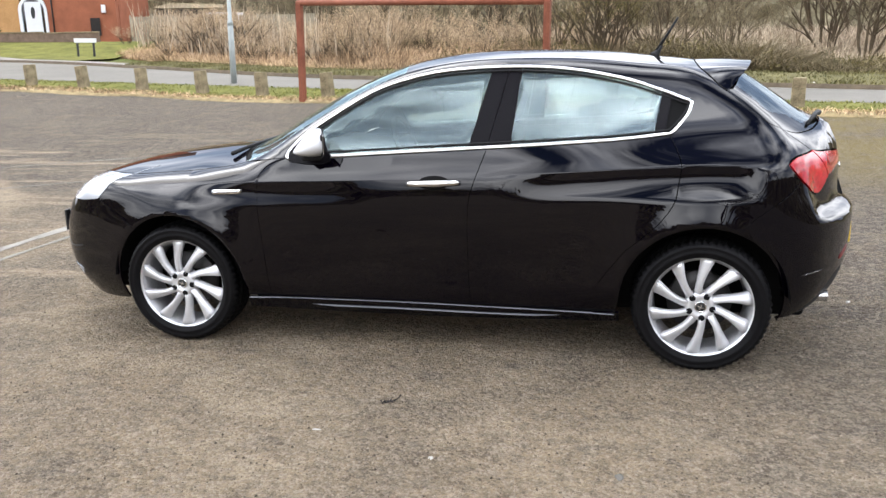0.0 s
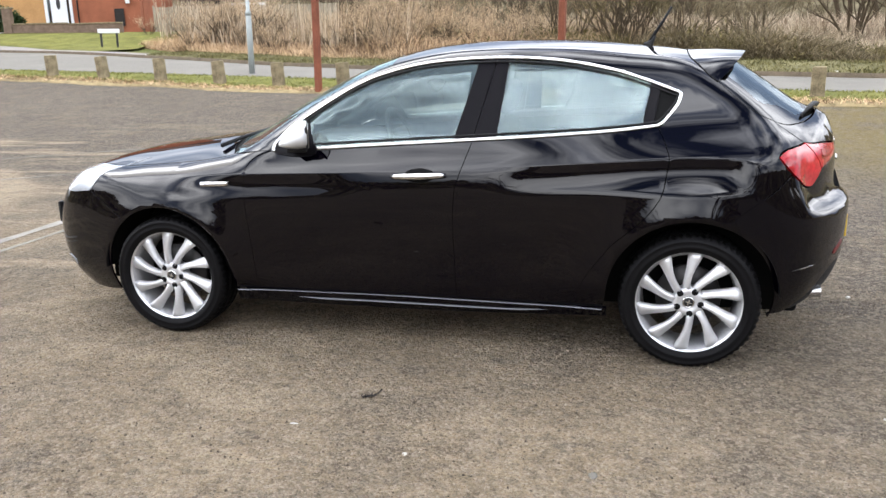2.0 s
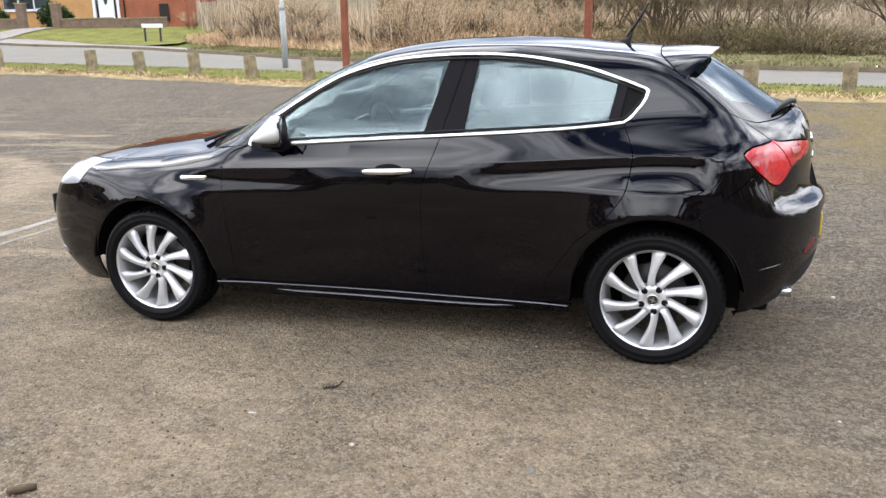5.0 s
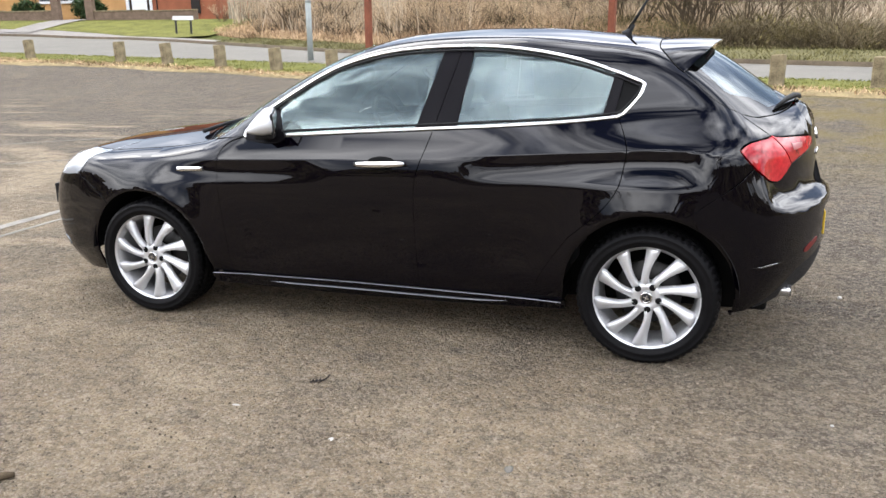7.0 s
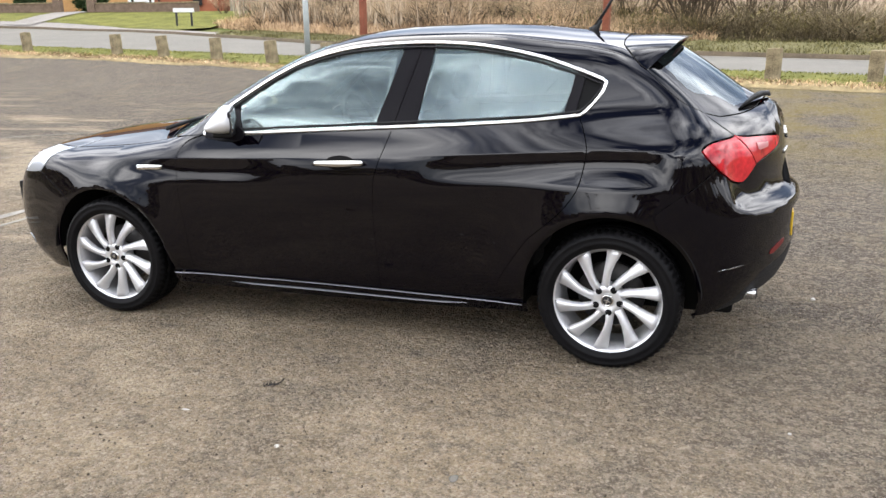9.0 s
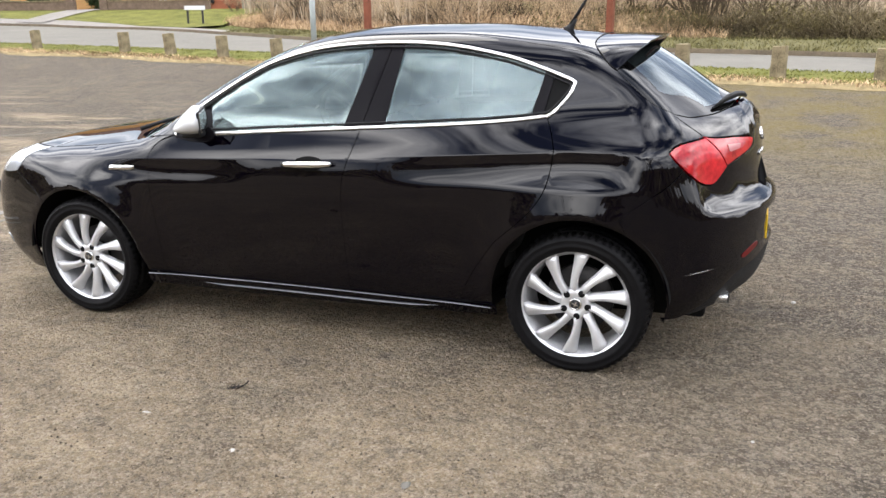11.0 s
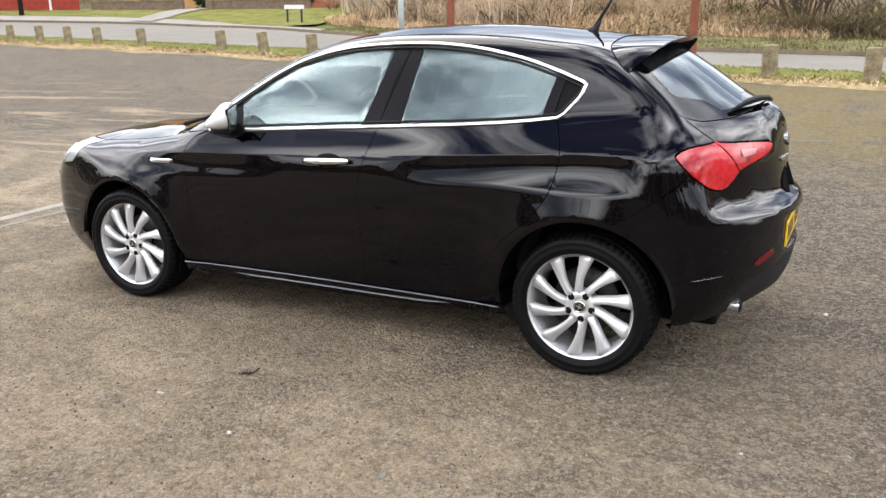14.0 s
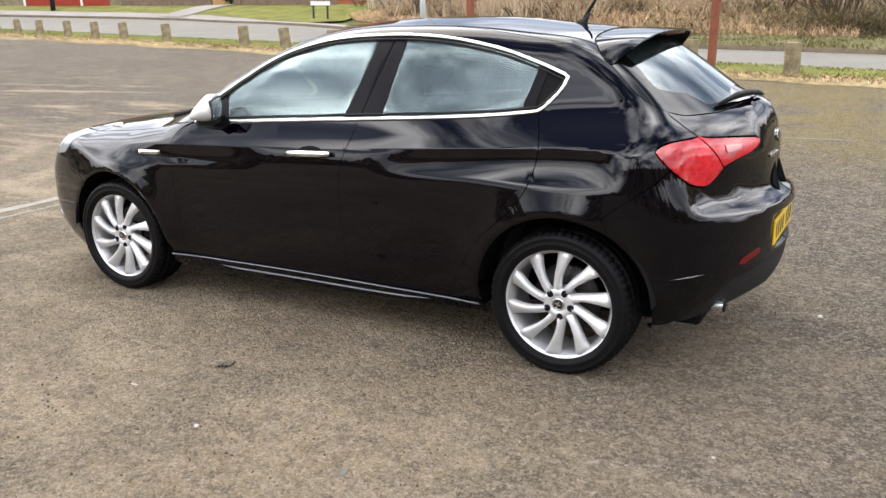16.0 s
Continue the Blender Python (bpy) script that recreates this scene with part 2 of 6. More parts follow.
def flow(points, step=0.02):
    """A smooth line through a few control points, with even steps."""
    p = np.array(points, float)
    q = np.vstack([2 * p[0] - p[1], p, 2 * p[-1] - p[-2]])
    out = []
    for i in range(1, len(q) - 2):
        n = max(2, int(np.linalg.norm(q[i + 1] - q[i]) / step))
        for t in np.arange(n) / n:
            out.append(0.5 * ((2 * q[i]) + (q[i + 1] - q[i - 1]) * t + (2 * q[i - 1] - 5 * q[i] + 4 * q[i + 1] - q[i + 2]) * t ** 2
                              + (3 * q[i] - q[i - 1] - 3 * q[i + 1] + q[i + 2]) * t ** 3))
    out.append(p[-1])
    return np.array(out)


def loop(*lines):
    """Joins lines end to end into a closed outline, without doubled points."""
    out = []
    for line in lines:
        for p in np.atleast_2d(line):
            if not out or np.linalg.norm(p - out[-1]) > 1e-3:
                out.append(np.array(p, float))
    while np.linalg.norm(out[0] - out[-1]) < 2e-3:
        out.pop()
    return np.array(out)


def inside(poly, pts):
    x, y = pts[:, 0], pts[:, 1]
    odd = np.zeros(len(pts), bool)
    for (x0, y0), (x1, y1) in zip(poly, np.roll(poly, -1, 0)):
        if y0 != y1:
            odd ^= ((y0 > y) != (y1 > y)) & (x < (x1 - x0) * (y - y0) / (y1 - y0) + x0)
    return odd


def shrink(poly, d):
    """An outline moved inwards by d."""
    a = 0.5 * np.sum(poly[:, 0] * np.roll(poly[:, 1], -1) - np.roll(poly[:, 0], -1) * poly[:, 1])
    e0, e1 = poly - np.roll(poly, 1, 0), np.roll(poly, -1, 0) - poly
    n0 = np.stack([-e0[:, 1], e0[:, 0]], 1) / np.linalg.norm(e0, axis=1)[:, None]
    n1 = np.stack([-e1[:, 1], e1[:, 0]], 1) / np.linalg.norm(e1, axis=1)[:, None]
    n = n0 + n1
    n /= np.maximum(np.linalg.norm(n, axis=1), 0.4)[:, None]
    return poly + n * d * np.sign(a)
# ---- car body: one smooth shell, from which every panel is cut ----
def spline(xs, ys):
    """A natural cubic through a few control values, straight beyond its ends."""
    xs, ys = np.array(xs, float), np.array(ys, float)
    n, h = len(xs), np.diff(xs)
    a = np.zeros((n, n))
    b = np.zeros(n)
    a[0, 0] = a[-1, -1] = 1
    for i in range(1, n - 1):
        a[i, i - 1], a[i, i], a[i, i + 1] = h[i - 1], 2 * (h[i - 1] + h[i]), h[i]
        b[i] = 6 * ((ys[i + 1] - ys[i]) / h[i] - (ys[i] - ys[i - 1]) / h[i - 1])
    m = np.linalg.solve(a, b)

    def value(x):
        x = np.asarray(x, float)
        q = np.clip(x, xs[0], xs[-1])
        i = np.clip(np.searchsorted(xs, q) - 1, 0, n - 2)
        d, e, w = q - xs[i], xs[i + 1] - q, h[i]
        y = (m[i] * e ** 3 + m[i + 1] * d ** 3) / (6 * w) + (ys[i] / w - m[i] * w / 6) * e + (ys[i + 1] / w - m[i + 1] * w / 6) * d
        s0 = (ys[1] - ys[0]) / h[0] - h[0] * m[1] / 6
        s1 = (ys[-1] - ys[-2]) / h[-1] + h[-1] * m[-2] / 6
        return y + np.where(x < xs[0], (x - xs[0]) * s0, 0) + np.where(x > xs[-1], (x - xs[-1]) * s1, 0)
    return value


def fair(line, x0, x1, soft):
    """The same line with its small waves smoothed away."""
    xs = np.arange(x0, x1, 0.02)
    k = np.exp(-0.5 * (np.arange(-12, 13) * 0.02 / soft) ** 2)
    k /= k.sum()
    wide = line(np.concatenate([x0 + np.arange(-12, 0) * 0.02, xs, xs[-1] + np.arange(1, 13) * 0.02]))
    return spline(xs, np.convolve(wide, k, "valid"))


def smax(a, b, k):
    """The larger of two, with a rounded edge of size k."""
    h = np.clip(0.5 + 0.5 * (a - b) / k, 0, 1)
    return b + (a - b) * h + k * h * (1 - h)


def ease(x, a, b):
    t = np.clip((x - a) / (b - a), 0, 1)
    return t * t * t * (t * (6 * t - 15) + 10)


WHEELBASE, HUB = 2.634, 0.314
top_line = spline([-3.54, -3.42, -3.25, -2.98, -2.7, -2.5, -2.36, -2.15, -1.85, -1.57, -1.25, -0.85, -0.45, -0.25, -0.1, 0.0, 0.05, 0.15, 0.38, 0.6, 0.68, 0.74],
                  [0.70, 0.80, 0.872, 0.920, 0.955, 0.982, 1.01, 1.125, 1.285, 1.398, 1.459, 1.474, 1.457, 1.435, 1.420, 1.404, 1.390, 1.345, 1.20, 1.06, 1.0, 0.86])
top_line = fair(top_line, -3.6, 0.8, 0.035)
bow_line = spline([-3.5, -2.75, -2.3, -1.6, -0.75, -0.1, 0.6], [-0.02, -0.05, -0.18, -0.2, 0.0, 0.3, 0.34])
plan_width = fair(spline([-3.3, -2.7, -1.6, -0.5, 0.1, 0.6], [0.81, 0.850, 0.868, 0.864, 0.854, 0.80]), -3.4, 0.8, 0.12)
side_low = spline([-0.70, -0.62, -0.50, -0.35, -0.2, -0.1, -0.04, 0.0], [-0.085, -0.052, -0.030, -0.012, 0.0, 0.0, -0.006, -0.015])
side_high = spline([0.0, 0.05, 0.12, 0.2, 0.34, 0.5, 0.62], [0.0, -0.021, -0.045, -0.082, -0.158, -0.255, -0.345])
nose_line = spline([0.15, 0.24, 0.32, 0.45, 0.6, 0.72, 0.85], [-3.34, -3.45, -3.51, -3.545, -3.54, -3.51, -3.44])
tail_line = spline([0.2, 0.3, 0.42, 0.55, 0.64, 0.68, 0.695, 0.715, 0.735, 0.76, 0.85, 0.95, 1.05], [0.65, 0.728, 0.768, 0.779, 0.782, 0.779, 0.772, 0.745, 0.721, 0.712, 0.705, 0.704, 0.68])
corner_line = spline([0.2, 0.3, 0.42, 0.55, 0.64, 0.70, 0.75, 0.80, 0.85, 0.95, 1.05], [0.65, 0.728, 0.768, 0.779, 0.780, 0.768, 0.752, 0.733, 0.716, 0.704, 0.68])     # the same without the step over the bumper
crease_line = spline([-3.1, -2.54, -2.2, -1.85, -1.2, -0.67, -0.2, 0.0, 0.15, 0.3, 0.5], [0.79, 0.838, 0.860, 0.871, 0.897, 0.923, 0.951, 0.960, 0.957, 0.938, 0.90])

ledge_line = spline([0.44, 0.5, 0.55, 0.60, 0.66, 0.72, 0.77], [0.86, 0.74, 0.69, 0.67, 0.665, 0.68, 0.70])     # lower edge of the ledge under the tail lamps


def smooth_side(x, z):
    """Half the width of the body without its creases and wheel arches."""
    d = z - (0.862 + 0.028 * (x + 2.2))
    y = plan_width(x) + np.where(d < 0, side_low(d) + 0.015, 0) - 0.015
    y = y + np.where(d > 0, side_high(d), 0)
    return y - 0.115 * ease(x, -1.1, 0.3) * ease(d, -0.04, 0.24)


def half_width(x, z):
    y = smooth_side(x, z)
    edge = crease_line(x)
    t = np.maximum(edge - z, 0)
    # a sharp shoulder over each wheel: sheer for a hand's breadth below the edge, then swelling out again
    cut = smooth_side(x, edge) + 0.02 * t + 3.2 * np.maximum(t - 0.034, 0) ** 2
    keep = np.maximum(ease(-x, 1.40, 1.95) * ease(x, -2.72, -2.32), ease(x, -1.05, -0.55) * ease(-x, -0.36, -0.12))
    y = np.where(z < edge, y + (-smax(-y, -cut, 0.0005 + 0.014 * ease(t, 0.015, 0.06)) - y) * keep, y)
    # the front wing leans in over its whole height ahead of the arch
    y = y + (0.020 - 0.042 * ease(z, 0.50, 0.78)) * ease(-x, 2.45, 2.80)
    d = z - (0.862 + 0.028 * (x + 2.2))
    for hub in (-WHEELBASE, 0.0):
        r = np.hypot(x - hub, z - HUB)
        lip = 0.384 if hub == 0.0 else 0.381
        out = np.where(r > lip, np.exp(-(np.maximum(r - lip, 0) / 0.112) ** 1.35), 1 - 16 * (lip - r)) * (0.042 if hub == 0.0 else 0.054)
        if hub == 0.0:
            out = out * (1 - 0.8 * ease(x, 0.05, 0.34))
        y = y - 0.006 * np.exp(-((r - 0.425) / 0.25) ** 2) + np.maximum(out, -0.03) * ease(-d, -0.03, 0.12) * ease(z, 0.18, 0.4)
    return y


def shell(x, y, z):
    """Below zero inside the body, above zero outside it."""
    y = np.abs(y)
    bow = bow_line(x)
    top = top_line(x + bow * y * y) - (0.045 + 0.008 * ease(-x, 2.2, 2.6) - 0.025 * ease(-x, 2.9, 3.3)) * (y / 0.6) ** 2
    top = top + (0.034 * ease(x, 0.02, 0.2) + 0.030 * ease(x, 0.5, 0.68)) * np.exp(-(y / 0.36) ** 2)
    gt = (z - top) * 0.8
    gs = y - half_width(x, z)
    tail = corner_line(z) + (tail_line(z) - corner_line(z)) * (1 - ease(y, 0.64, 0.73))
    gr = x - (tail + 0.05 * ease(z, 0.95, 1.06) * np.exp(-(y / 0.4) ** 2) - 0.50 * y * y - 0.12 * y ** 6)
    gf = (nose_line(z) + 0.06 * y * y + 1.4 * y ** 6) - x
    f = smax(gs, gt, 0.07)
    f = smax(f, gr, 0.12)
    u = z - ledge_line(x)
    step = np.where(u < 0, -0.005 * np.exp(-(u / 0.16) ** 2), np.where(u < 0.05, -0.005 + 0.48 * u, 0.019 * (1 - ease(u, 0.05, 0.26))))
    f = f + step * ease(x, 0.43, 0.53) * (0.3 + 0.7 * ease(y, 0.1, 0.4))
    f = smax(f, gf, 0.16)
    bed = x - 0.742
    seat_of_plate = ease(z, 0.47, 0.50) * ease(-z, -0.655, -0.63) * ease(-y, -0.34, -0.29)
    f = f + np.where(x > 0.5, np.maximum(bed - f, 0) * seat_of_plate, 0)
    return f


def out_from(start, way, reach=1.6):
    """Where rays from inside the body leave its shell (arrays n x 3)."""
    lo, hi = np.zeros(len(start)), np.full(len(start), reach)
    for _ in range(34):
        mid = (lo + hi) / 2
        p = start + way * mid[:, None]
        inside = shell(p[:, 0], p[:, 1], p[:, 2]) < 0
        lo, hi = np.where(inside, mid, lo), np.where(inside, hi, mid)
    return start + way * lo[:, None]


def shell_normal(p):
    e = 2e-3
    g = np.stack([shell(*(p + d).T) - shell(*(p - d).T) for d in np.eye(3) * e], 1)
    return g / np.linalg.norm(g, axis=1, keepdims=True)


FRONT_END, REAR_END, AXLE = -2.6, -0.35, 0.8     # where the plan turns round the nose and the tail; where the section starts to turn up


def skin(s, v):
    """s runs along the side with x, then round the nose (0.7 for a quarter turn) and the tail (0.9). v is the height up to 0.8, then turns up to the roof at 1.3."""
    s, v = np.asarray(s, float), np.asarray(v, float)
    a = np.where(s < FRONT_END, (s - FRONT_END) / 0.7, np.where(s > REAR_END, (s - REAR_END) / 0.9, 0.0)) * np.pi / 2
    e = np.clip(v - AXLE, 0, 0.5) * np.pi
    start = np.stack([np.clip(s, FRONT_END, REAR_END), 0 * s, np.minimum(v, AXLE)], 1)
    way = np.stack([np.sin(a) * np.cos(e), -np.cos(a) * np.cos(e), np.sin(e)], 1)
    return out_from(start, way)


def to_skin(p):
    """The s and v of points on the shell."""
    x, y, z = np.asarray(p, float).T
    y = -np.abs(y)
    dx = np.where(x < FRONT_END, x - FRONT_END, np.where(x > REAR_END, x - REAR_END, 0.0))
    a = np.arctan2(dx, np.maximum(-y, 1e-6)) / (np.pi / 2)
    s = np.where(x < FRONT_END, FRONT_END + 0.7 * a, np.where(x > REAR_END, REAR_END + 0.9 * a, x))
    e = np.arctan2(z - AXLE, np.hypot(dx, y))
    return np.stack([s, np.where(z > AXLE, AXLE + e / np.pi, z)], 1)


def level(s, z):
    """Skin places at true heights z."""
    s, z = np.asarray(s, float), np.asarray(z, float)
    a = np.where(s < FRONT_END, (s - FRONT_END) / 0.7, np.where(s > REAR_END, (s - REAR_END) / 0.9, 0.0)) * np.pi / 2
    start = np.stack([np.clip(s, FRONT_END, REAR_END), 0 * s, z], 1)
    return to_skin(out_from(start, np.stack([np.sin(a), -np.cos(a), 0 * a], 1)))


def over_the_top(x, y):
    """Points of the shell under a plan place."""
    x, y = np.asarray(x, float), np.asarray(y, float)
    return out_from(np.stack([x, y, 0 * x + 0.45], 1), np.tile((0.0, 0.0, 1.0), (len(x), 1)))


def sheet(outline, mapping, gap=0.0015, grid=0.03, off=0.0, rim=0.012, holes=(), folds=()):
    """A panel cut from the shell: its faces follow the shell, its edge is turned in by rim. Returns verts, faces, normals."""
    outline = shrink(np.array(outline), gap)
    loops = [outline] + [np.array(h) for h in holes]
    lo, hi = outline.min(0), outline.max(0)
    gx, gy = np.meshgrid(np.arange(lo[0] + grid / 2, hi[0], grid), np.arange(lo[1] + grid / 2, hi[1], grid))
    pts = np.stack([gx.ravel(), gy.ravel()], 1)
    keep = inside(shrink(outline, grid * 0.35), pts)
    for h in loops[1:]:
        keep &= ~inside(shrink(h, -grid * 0.35), pts)
    pts = pts[keep]
    for fold in folds:     # rows of points close along a sharp fold
        away = np.min(np.abs(pts[:, None, :] - fold[None]).max(2), 1) if len(pts) else np.zeros(0)
        pts = pts[away > 0.0125]
    rows = [f[inside(shrink(outline, 0.004), f)] for f in folds]
    for dv in (-0.0095, -0.004, -0.0012, 0.0012, 0.004, 0.0095):
        pts = np.vstack([pts] + [f + (0, dv) for f in rows])
    coords, edges, rims = [], [], []
    for lp in loops:
        n0 = len(coords)
        coords += [tuple(p) for p in lp]
        edges += [(n0 + i, n0 + (i + 1) % len(lp)) for i in range(len(lp))]
    coords += [tuple(p) for p in pts]
    vs, es, fs, vmap, *_ = geometry.delaunay_2d_cdt([Vector(c) for c in coords], edges, [], 2, 1e-6)
    uv = np.array([(v.x, v.y) for v in vs])
    p = mapping(uv[:, 0], uv[:, 1])
    nrm = shell_normal(p)
    p = p + nrm * off
    faces = [tuple(f) for f in fs]
    if faces:
        a, b, c = (p[faces[len(faces) // 2][i]] for i in range(3))
        if np.dot(np.cross(b - a, c - a), nrm[faces[len(faces) // 2][0]]) < 0:
            faces = [f[::-1] for f in faces]
    if rim:
        seen = {}
        for f in faces:
            for i in range(3):
                a, b = f[i], f[(i + 1) % 3]
                seen[(a, b)] = 1
        border = [e for e in seen if (e[1], e[0]) not in seen]
        base = len(p)
        ids = sorted({v for e in border for v in e})
        low = {v: base + i for i, v in enumerate(ids)}
        turn = {v: base + len(ids) + i for i, v in enumerate(ids)}
        deep = {v: base + 2 * len(ids) + i for i, v in enumerate(ids)}
        q = p[ids] - nrm[ids] * 0.0012
        p = np.vstack([p, q, q, p[ids] - nrm[ids] * rim])
        nn = np.zeros((len(ids), 3))
        for a, b in border:
            e = np.cross(p[b] - p[a], nrm[a])
            e /= max(np.linalg.norm(e), 1e-9)
            for v in (a, b):
                nn[low[v] - base] += e
        nn /= np.maximum(np.linalg.norm(nn, axis=1), 1e-9)[:, None]
        mid = nn + nrm[ids]
        mid /= np.linalg.norm(mid, axis=1)[:, None]
        nrm = np.vstack([nrm, mid, nn, nn])
        faces += [(b, a, low[a], low[b]) for a, b in border] + [(turn[b], turn[a], deep[a], deep[b]) for a, b in border]
    return p, faces, nrm


def flip(p, faces, nrm):
    k = np.array((1, -1, 1))
    return p * k, [f[::-1] for f in faces], nrm * k


def panel(name, material, parent, outline, mapping=None, pair="two", label="", **how):
    """A body panel on the near side and its twin on the far side: two parts, one part across, or near alone."""
    made = sheet(outline, mapping or skin, **how)
    if pair == "across":
        other = flip(*made)
        n = len(made[0])
        made = np.vstack([made[0], other[0]]), made[1] + [tuple(i + n for i in f) for f in other[1]], np.vstack([made[2], other[2]])
    obs = [part(name, raw(name, made[0], made[1], True, made[2]), material, parent, label)]
    if pair == "two":
        other = flip(*made)
        obs.append(part(name, raw(name, other[0], other[1], True, other[2]), material, parent, label))
    return obs[0]


# ---- the parked car: shut lines and outlines ----
def plan(points, step=0.02):
    """A line drawn on the shell from above."""
    line = flow(points, step)
    return to_skin(over_the_top(line[:, 0], line[:, 1]))


def side(points, step=0.02):
    """A line drawn on the shell at true heights."""
    line = flow(points, step)
    return level(line[:, 0], line[:, 1])


def arch(hub, r, a0, a1, n=40):
    """The wheel opening's edge on the near side, from angle a0 to a1 (degrees, 90 is up)."""
    a = np.radians(np.linspace(a0, a1, n))
    x, z = hub + r * np.cos(a), HUB + r * np.sin(a)
    p = out_from(np.stack([x, 0 * x, z], 1), np.tile((0.0, -1.0, 0.0), (n, 1)))
    return to_skin(p)


SHOULDER = [side(np.stack([x, crease_line(x)], 1)[::6], 0.012) for x in (np.linspace(-2.80, 0.09, 145),)]

car = thing("car", "glossy black five-door hatchback parked on worn tarmac", "car")

# windows' outline, clockwise from the lower front corner
dlo_top = side([(-2.005, 1.012), (-1.94, 1.082), (-1.854, 1.144), (-1.634, 1.276), (-1.466, 1.342), (-1.24, 1.388), (-0.92, 1.405), (-0.636, 1.39), (-0.374, 1.342), (-0.205, 1.287), (-0.108, 1.243)])
dlo_tail = side([(-0.095, 1.226), (-0.12, 1.17), (-0.178, 1.10)])
dlo_low_b = side([(-0.20, 1.084), (-0.36, 1.064), (-0.611, 1.048), (-1.003, 1.027)])
dlo_low_a = side([(-1.003, 1.027), (-1.5, 0.999), (-1.824, 0.979), (-1.98, 0.968), (-2.012, 0.978)])
dlo = loop(dlo_top, dlo_tail, dlo_low_b, dlo_low_a)

hood_side = [(-3.17, 0.545), (-3.0, 0.62), (-2.7, 0.672), (-2.42, 0.70), (-2.26, 0.715)]
hood_edge = plan([(x, -y) for x, y in hood_side])
screen_side = [(-2.26, 0.715), (-1.97, 0.690), (-1.72, 0.628), (-1.45, 0.552)]
screen_edge = plan([(x, -y) for x, y in screen_side])
roof_side = [(-1.45, 0.552), (-1.0, 0.520), (-0.5, 0.507), (-0.15, 0.512), (0.045, 0.512)]
roof_edge = plan([(x, -y) for x, y in roof_side])
glass_side = [(0.045, 0.512), (0.096, 0.538), (0.174, 0.575), (0.251, 0.597), (0.30, 0.597), (0.345, 0.585)]
glass_edge = plan([(x, -y) for x, y in glass_side])
gate_top = side([(0.151, 1.083), (0.171, 1.044), (0.195, 1.006)])
lamp_over = side([(0.195, 1.001), (0.172, 0.996), (0.115, 0.988), (0.086, 0.970), (0.079, 0.957)])
lamp_under = side([(0.079, 0.957), (0.088, 0.93), (0.116, 0.877), (0.158, 0.823), (0.196, 0.804), (0.212, 0.803)])
lamp_inner = side([(0.212, 0.803), (0.224, 0.811), (0.246, 0.846), (0.258, 0.872)])
door_front = side([(-2.012, 0.978), (-2.10, 0.948), (-2.149, 0.903), (-2.163, 0.849), (-2.160, 0.70), (-2.145, 0.50), (-2.135, 0.268)])
door_mid = side([(-1.003, 1.022), (-1.03, 0.95), (-1.062, 0.86), (-1.082, 0.78), (-1.09, 0.60), (-1.088, 0.262)])
door_rear = side([(-0.20, 1.08), (-0.19, 1.03), (-0.186, 0.94), (-0.208, 0.814), (-0.251, 0.711), (-0.32, 0.61), (-0.391, 0.515), (-0.47, 0.40), (-0.545, 0.258)])
bumper_rear = side([(0.112, 0.885), (0.07, 0.83), (0.02, 0.77), (-0.035, 0.695)])
R_ARCH = 0.372
rear_arch_a = arch(0, R_ARCH, 56, 178)
rear_arch_b = arch(0, R_ARCH, -16, 56)
front_arch_a = arch(-WHEELBASE, R_ARCH, 130, 0)
front_arch_b = arch(-WHEELBASE, R_ARCH, 196, 130)



def mirrored(points):
    """A plan outline of one half (y below zero), completed across the middle."""
    p = np.array(points, float)
    return loop(p, (p * (1, -1))[::-1])


def clip(poly, a, b):
    """The part of an outline to the right of the line from a to b (on the side, at true heights)."""
    (x0, y0), (x1, y1) = level([a[0]], [a[1]])[0], level([b[0]], [b[1]])[0]
    f = lambda p: (p[0] - x0) * (y1 - y0) - (p[1] - y0) * (x1 - x0)
    out = []
    for p, q in zip(poly, np.roll(poly, -1, 0)):
        if f(p) >= 0:
            out.append(p)
        if (f(p) >= 0) != (f(q) >= 0):
            t = f(p) / (f(p) - f(q))
            out.append(p + (q - p) * t)
    return loop(np.array(out))


def bead(name, material, parent, line, width, height, closed=False, sink=0.004, label="", pair=True, taper=0):
    """A rounded strip that runs along a line on the shell."""
    p = skin(line[:, 0], line[:, 1])
    n = shell_normal(p)
    if closed:
        t = np.roll(p, -1, 0) - np.roll(p, 1, 0)
    else:
        t = np.gradient(p, axis=0)
    t /= np.linalg.norm(t, axis=1)[:, None]
    b = np.cross(n, t)
    prof = [(-0.5, -sink), (-0.5, height * 0.6), (-0.28, height), (0.28, height), (0.5, height * 0.6), (0.5, -sink)]
    i = np.arange(len(p))
    thin = np.clip(np.minimum(i, i[::-1]) / taper, 0.08, 1)[:, None] if taper else 1.0
    rows = [p + b * (w * width * thin) + n * h * (thin if h > 0 else 1.0) for w, h in prof]
    k, m = len(prof), len(p)
    verts = np.stack(rows, 1).reshape(-1, 3)
    faces = [(i * k + j, i * k + j + 1, (i + 1) % m * k + j + 1, (i + 1) % m * k + j) for i in range(m if closed else m - 1) for j in range(k - 1)]
    if not closed:
        faces += [tuple(range(k)), tuple(range(m * k - 1, m * k - k - 1, -1))]
    ob = part(name, raw(name, verts, faces, True), material, parent, label)
    if pair:
        part(name, raw(name, verts * (1, -1, 1), [f[::-1] for f in faces], True), material, parent, label)
    return ob


# ---- body panels ----
rev = lambda a: a[::-1]
headlamp_back = side([(-2.868, 0.745), (-2.846, 0.80), (-2.838, 0.86), (-2.832, 0.892)])
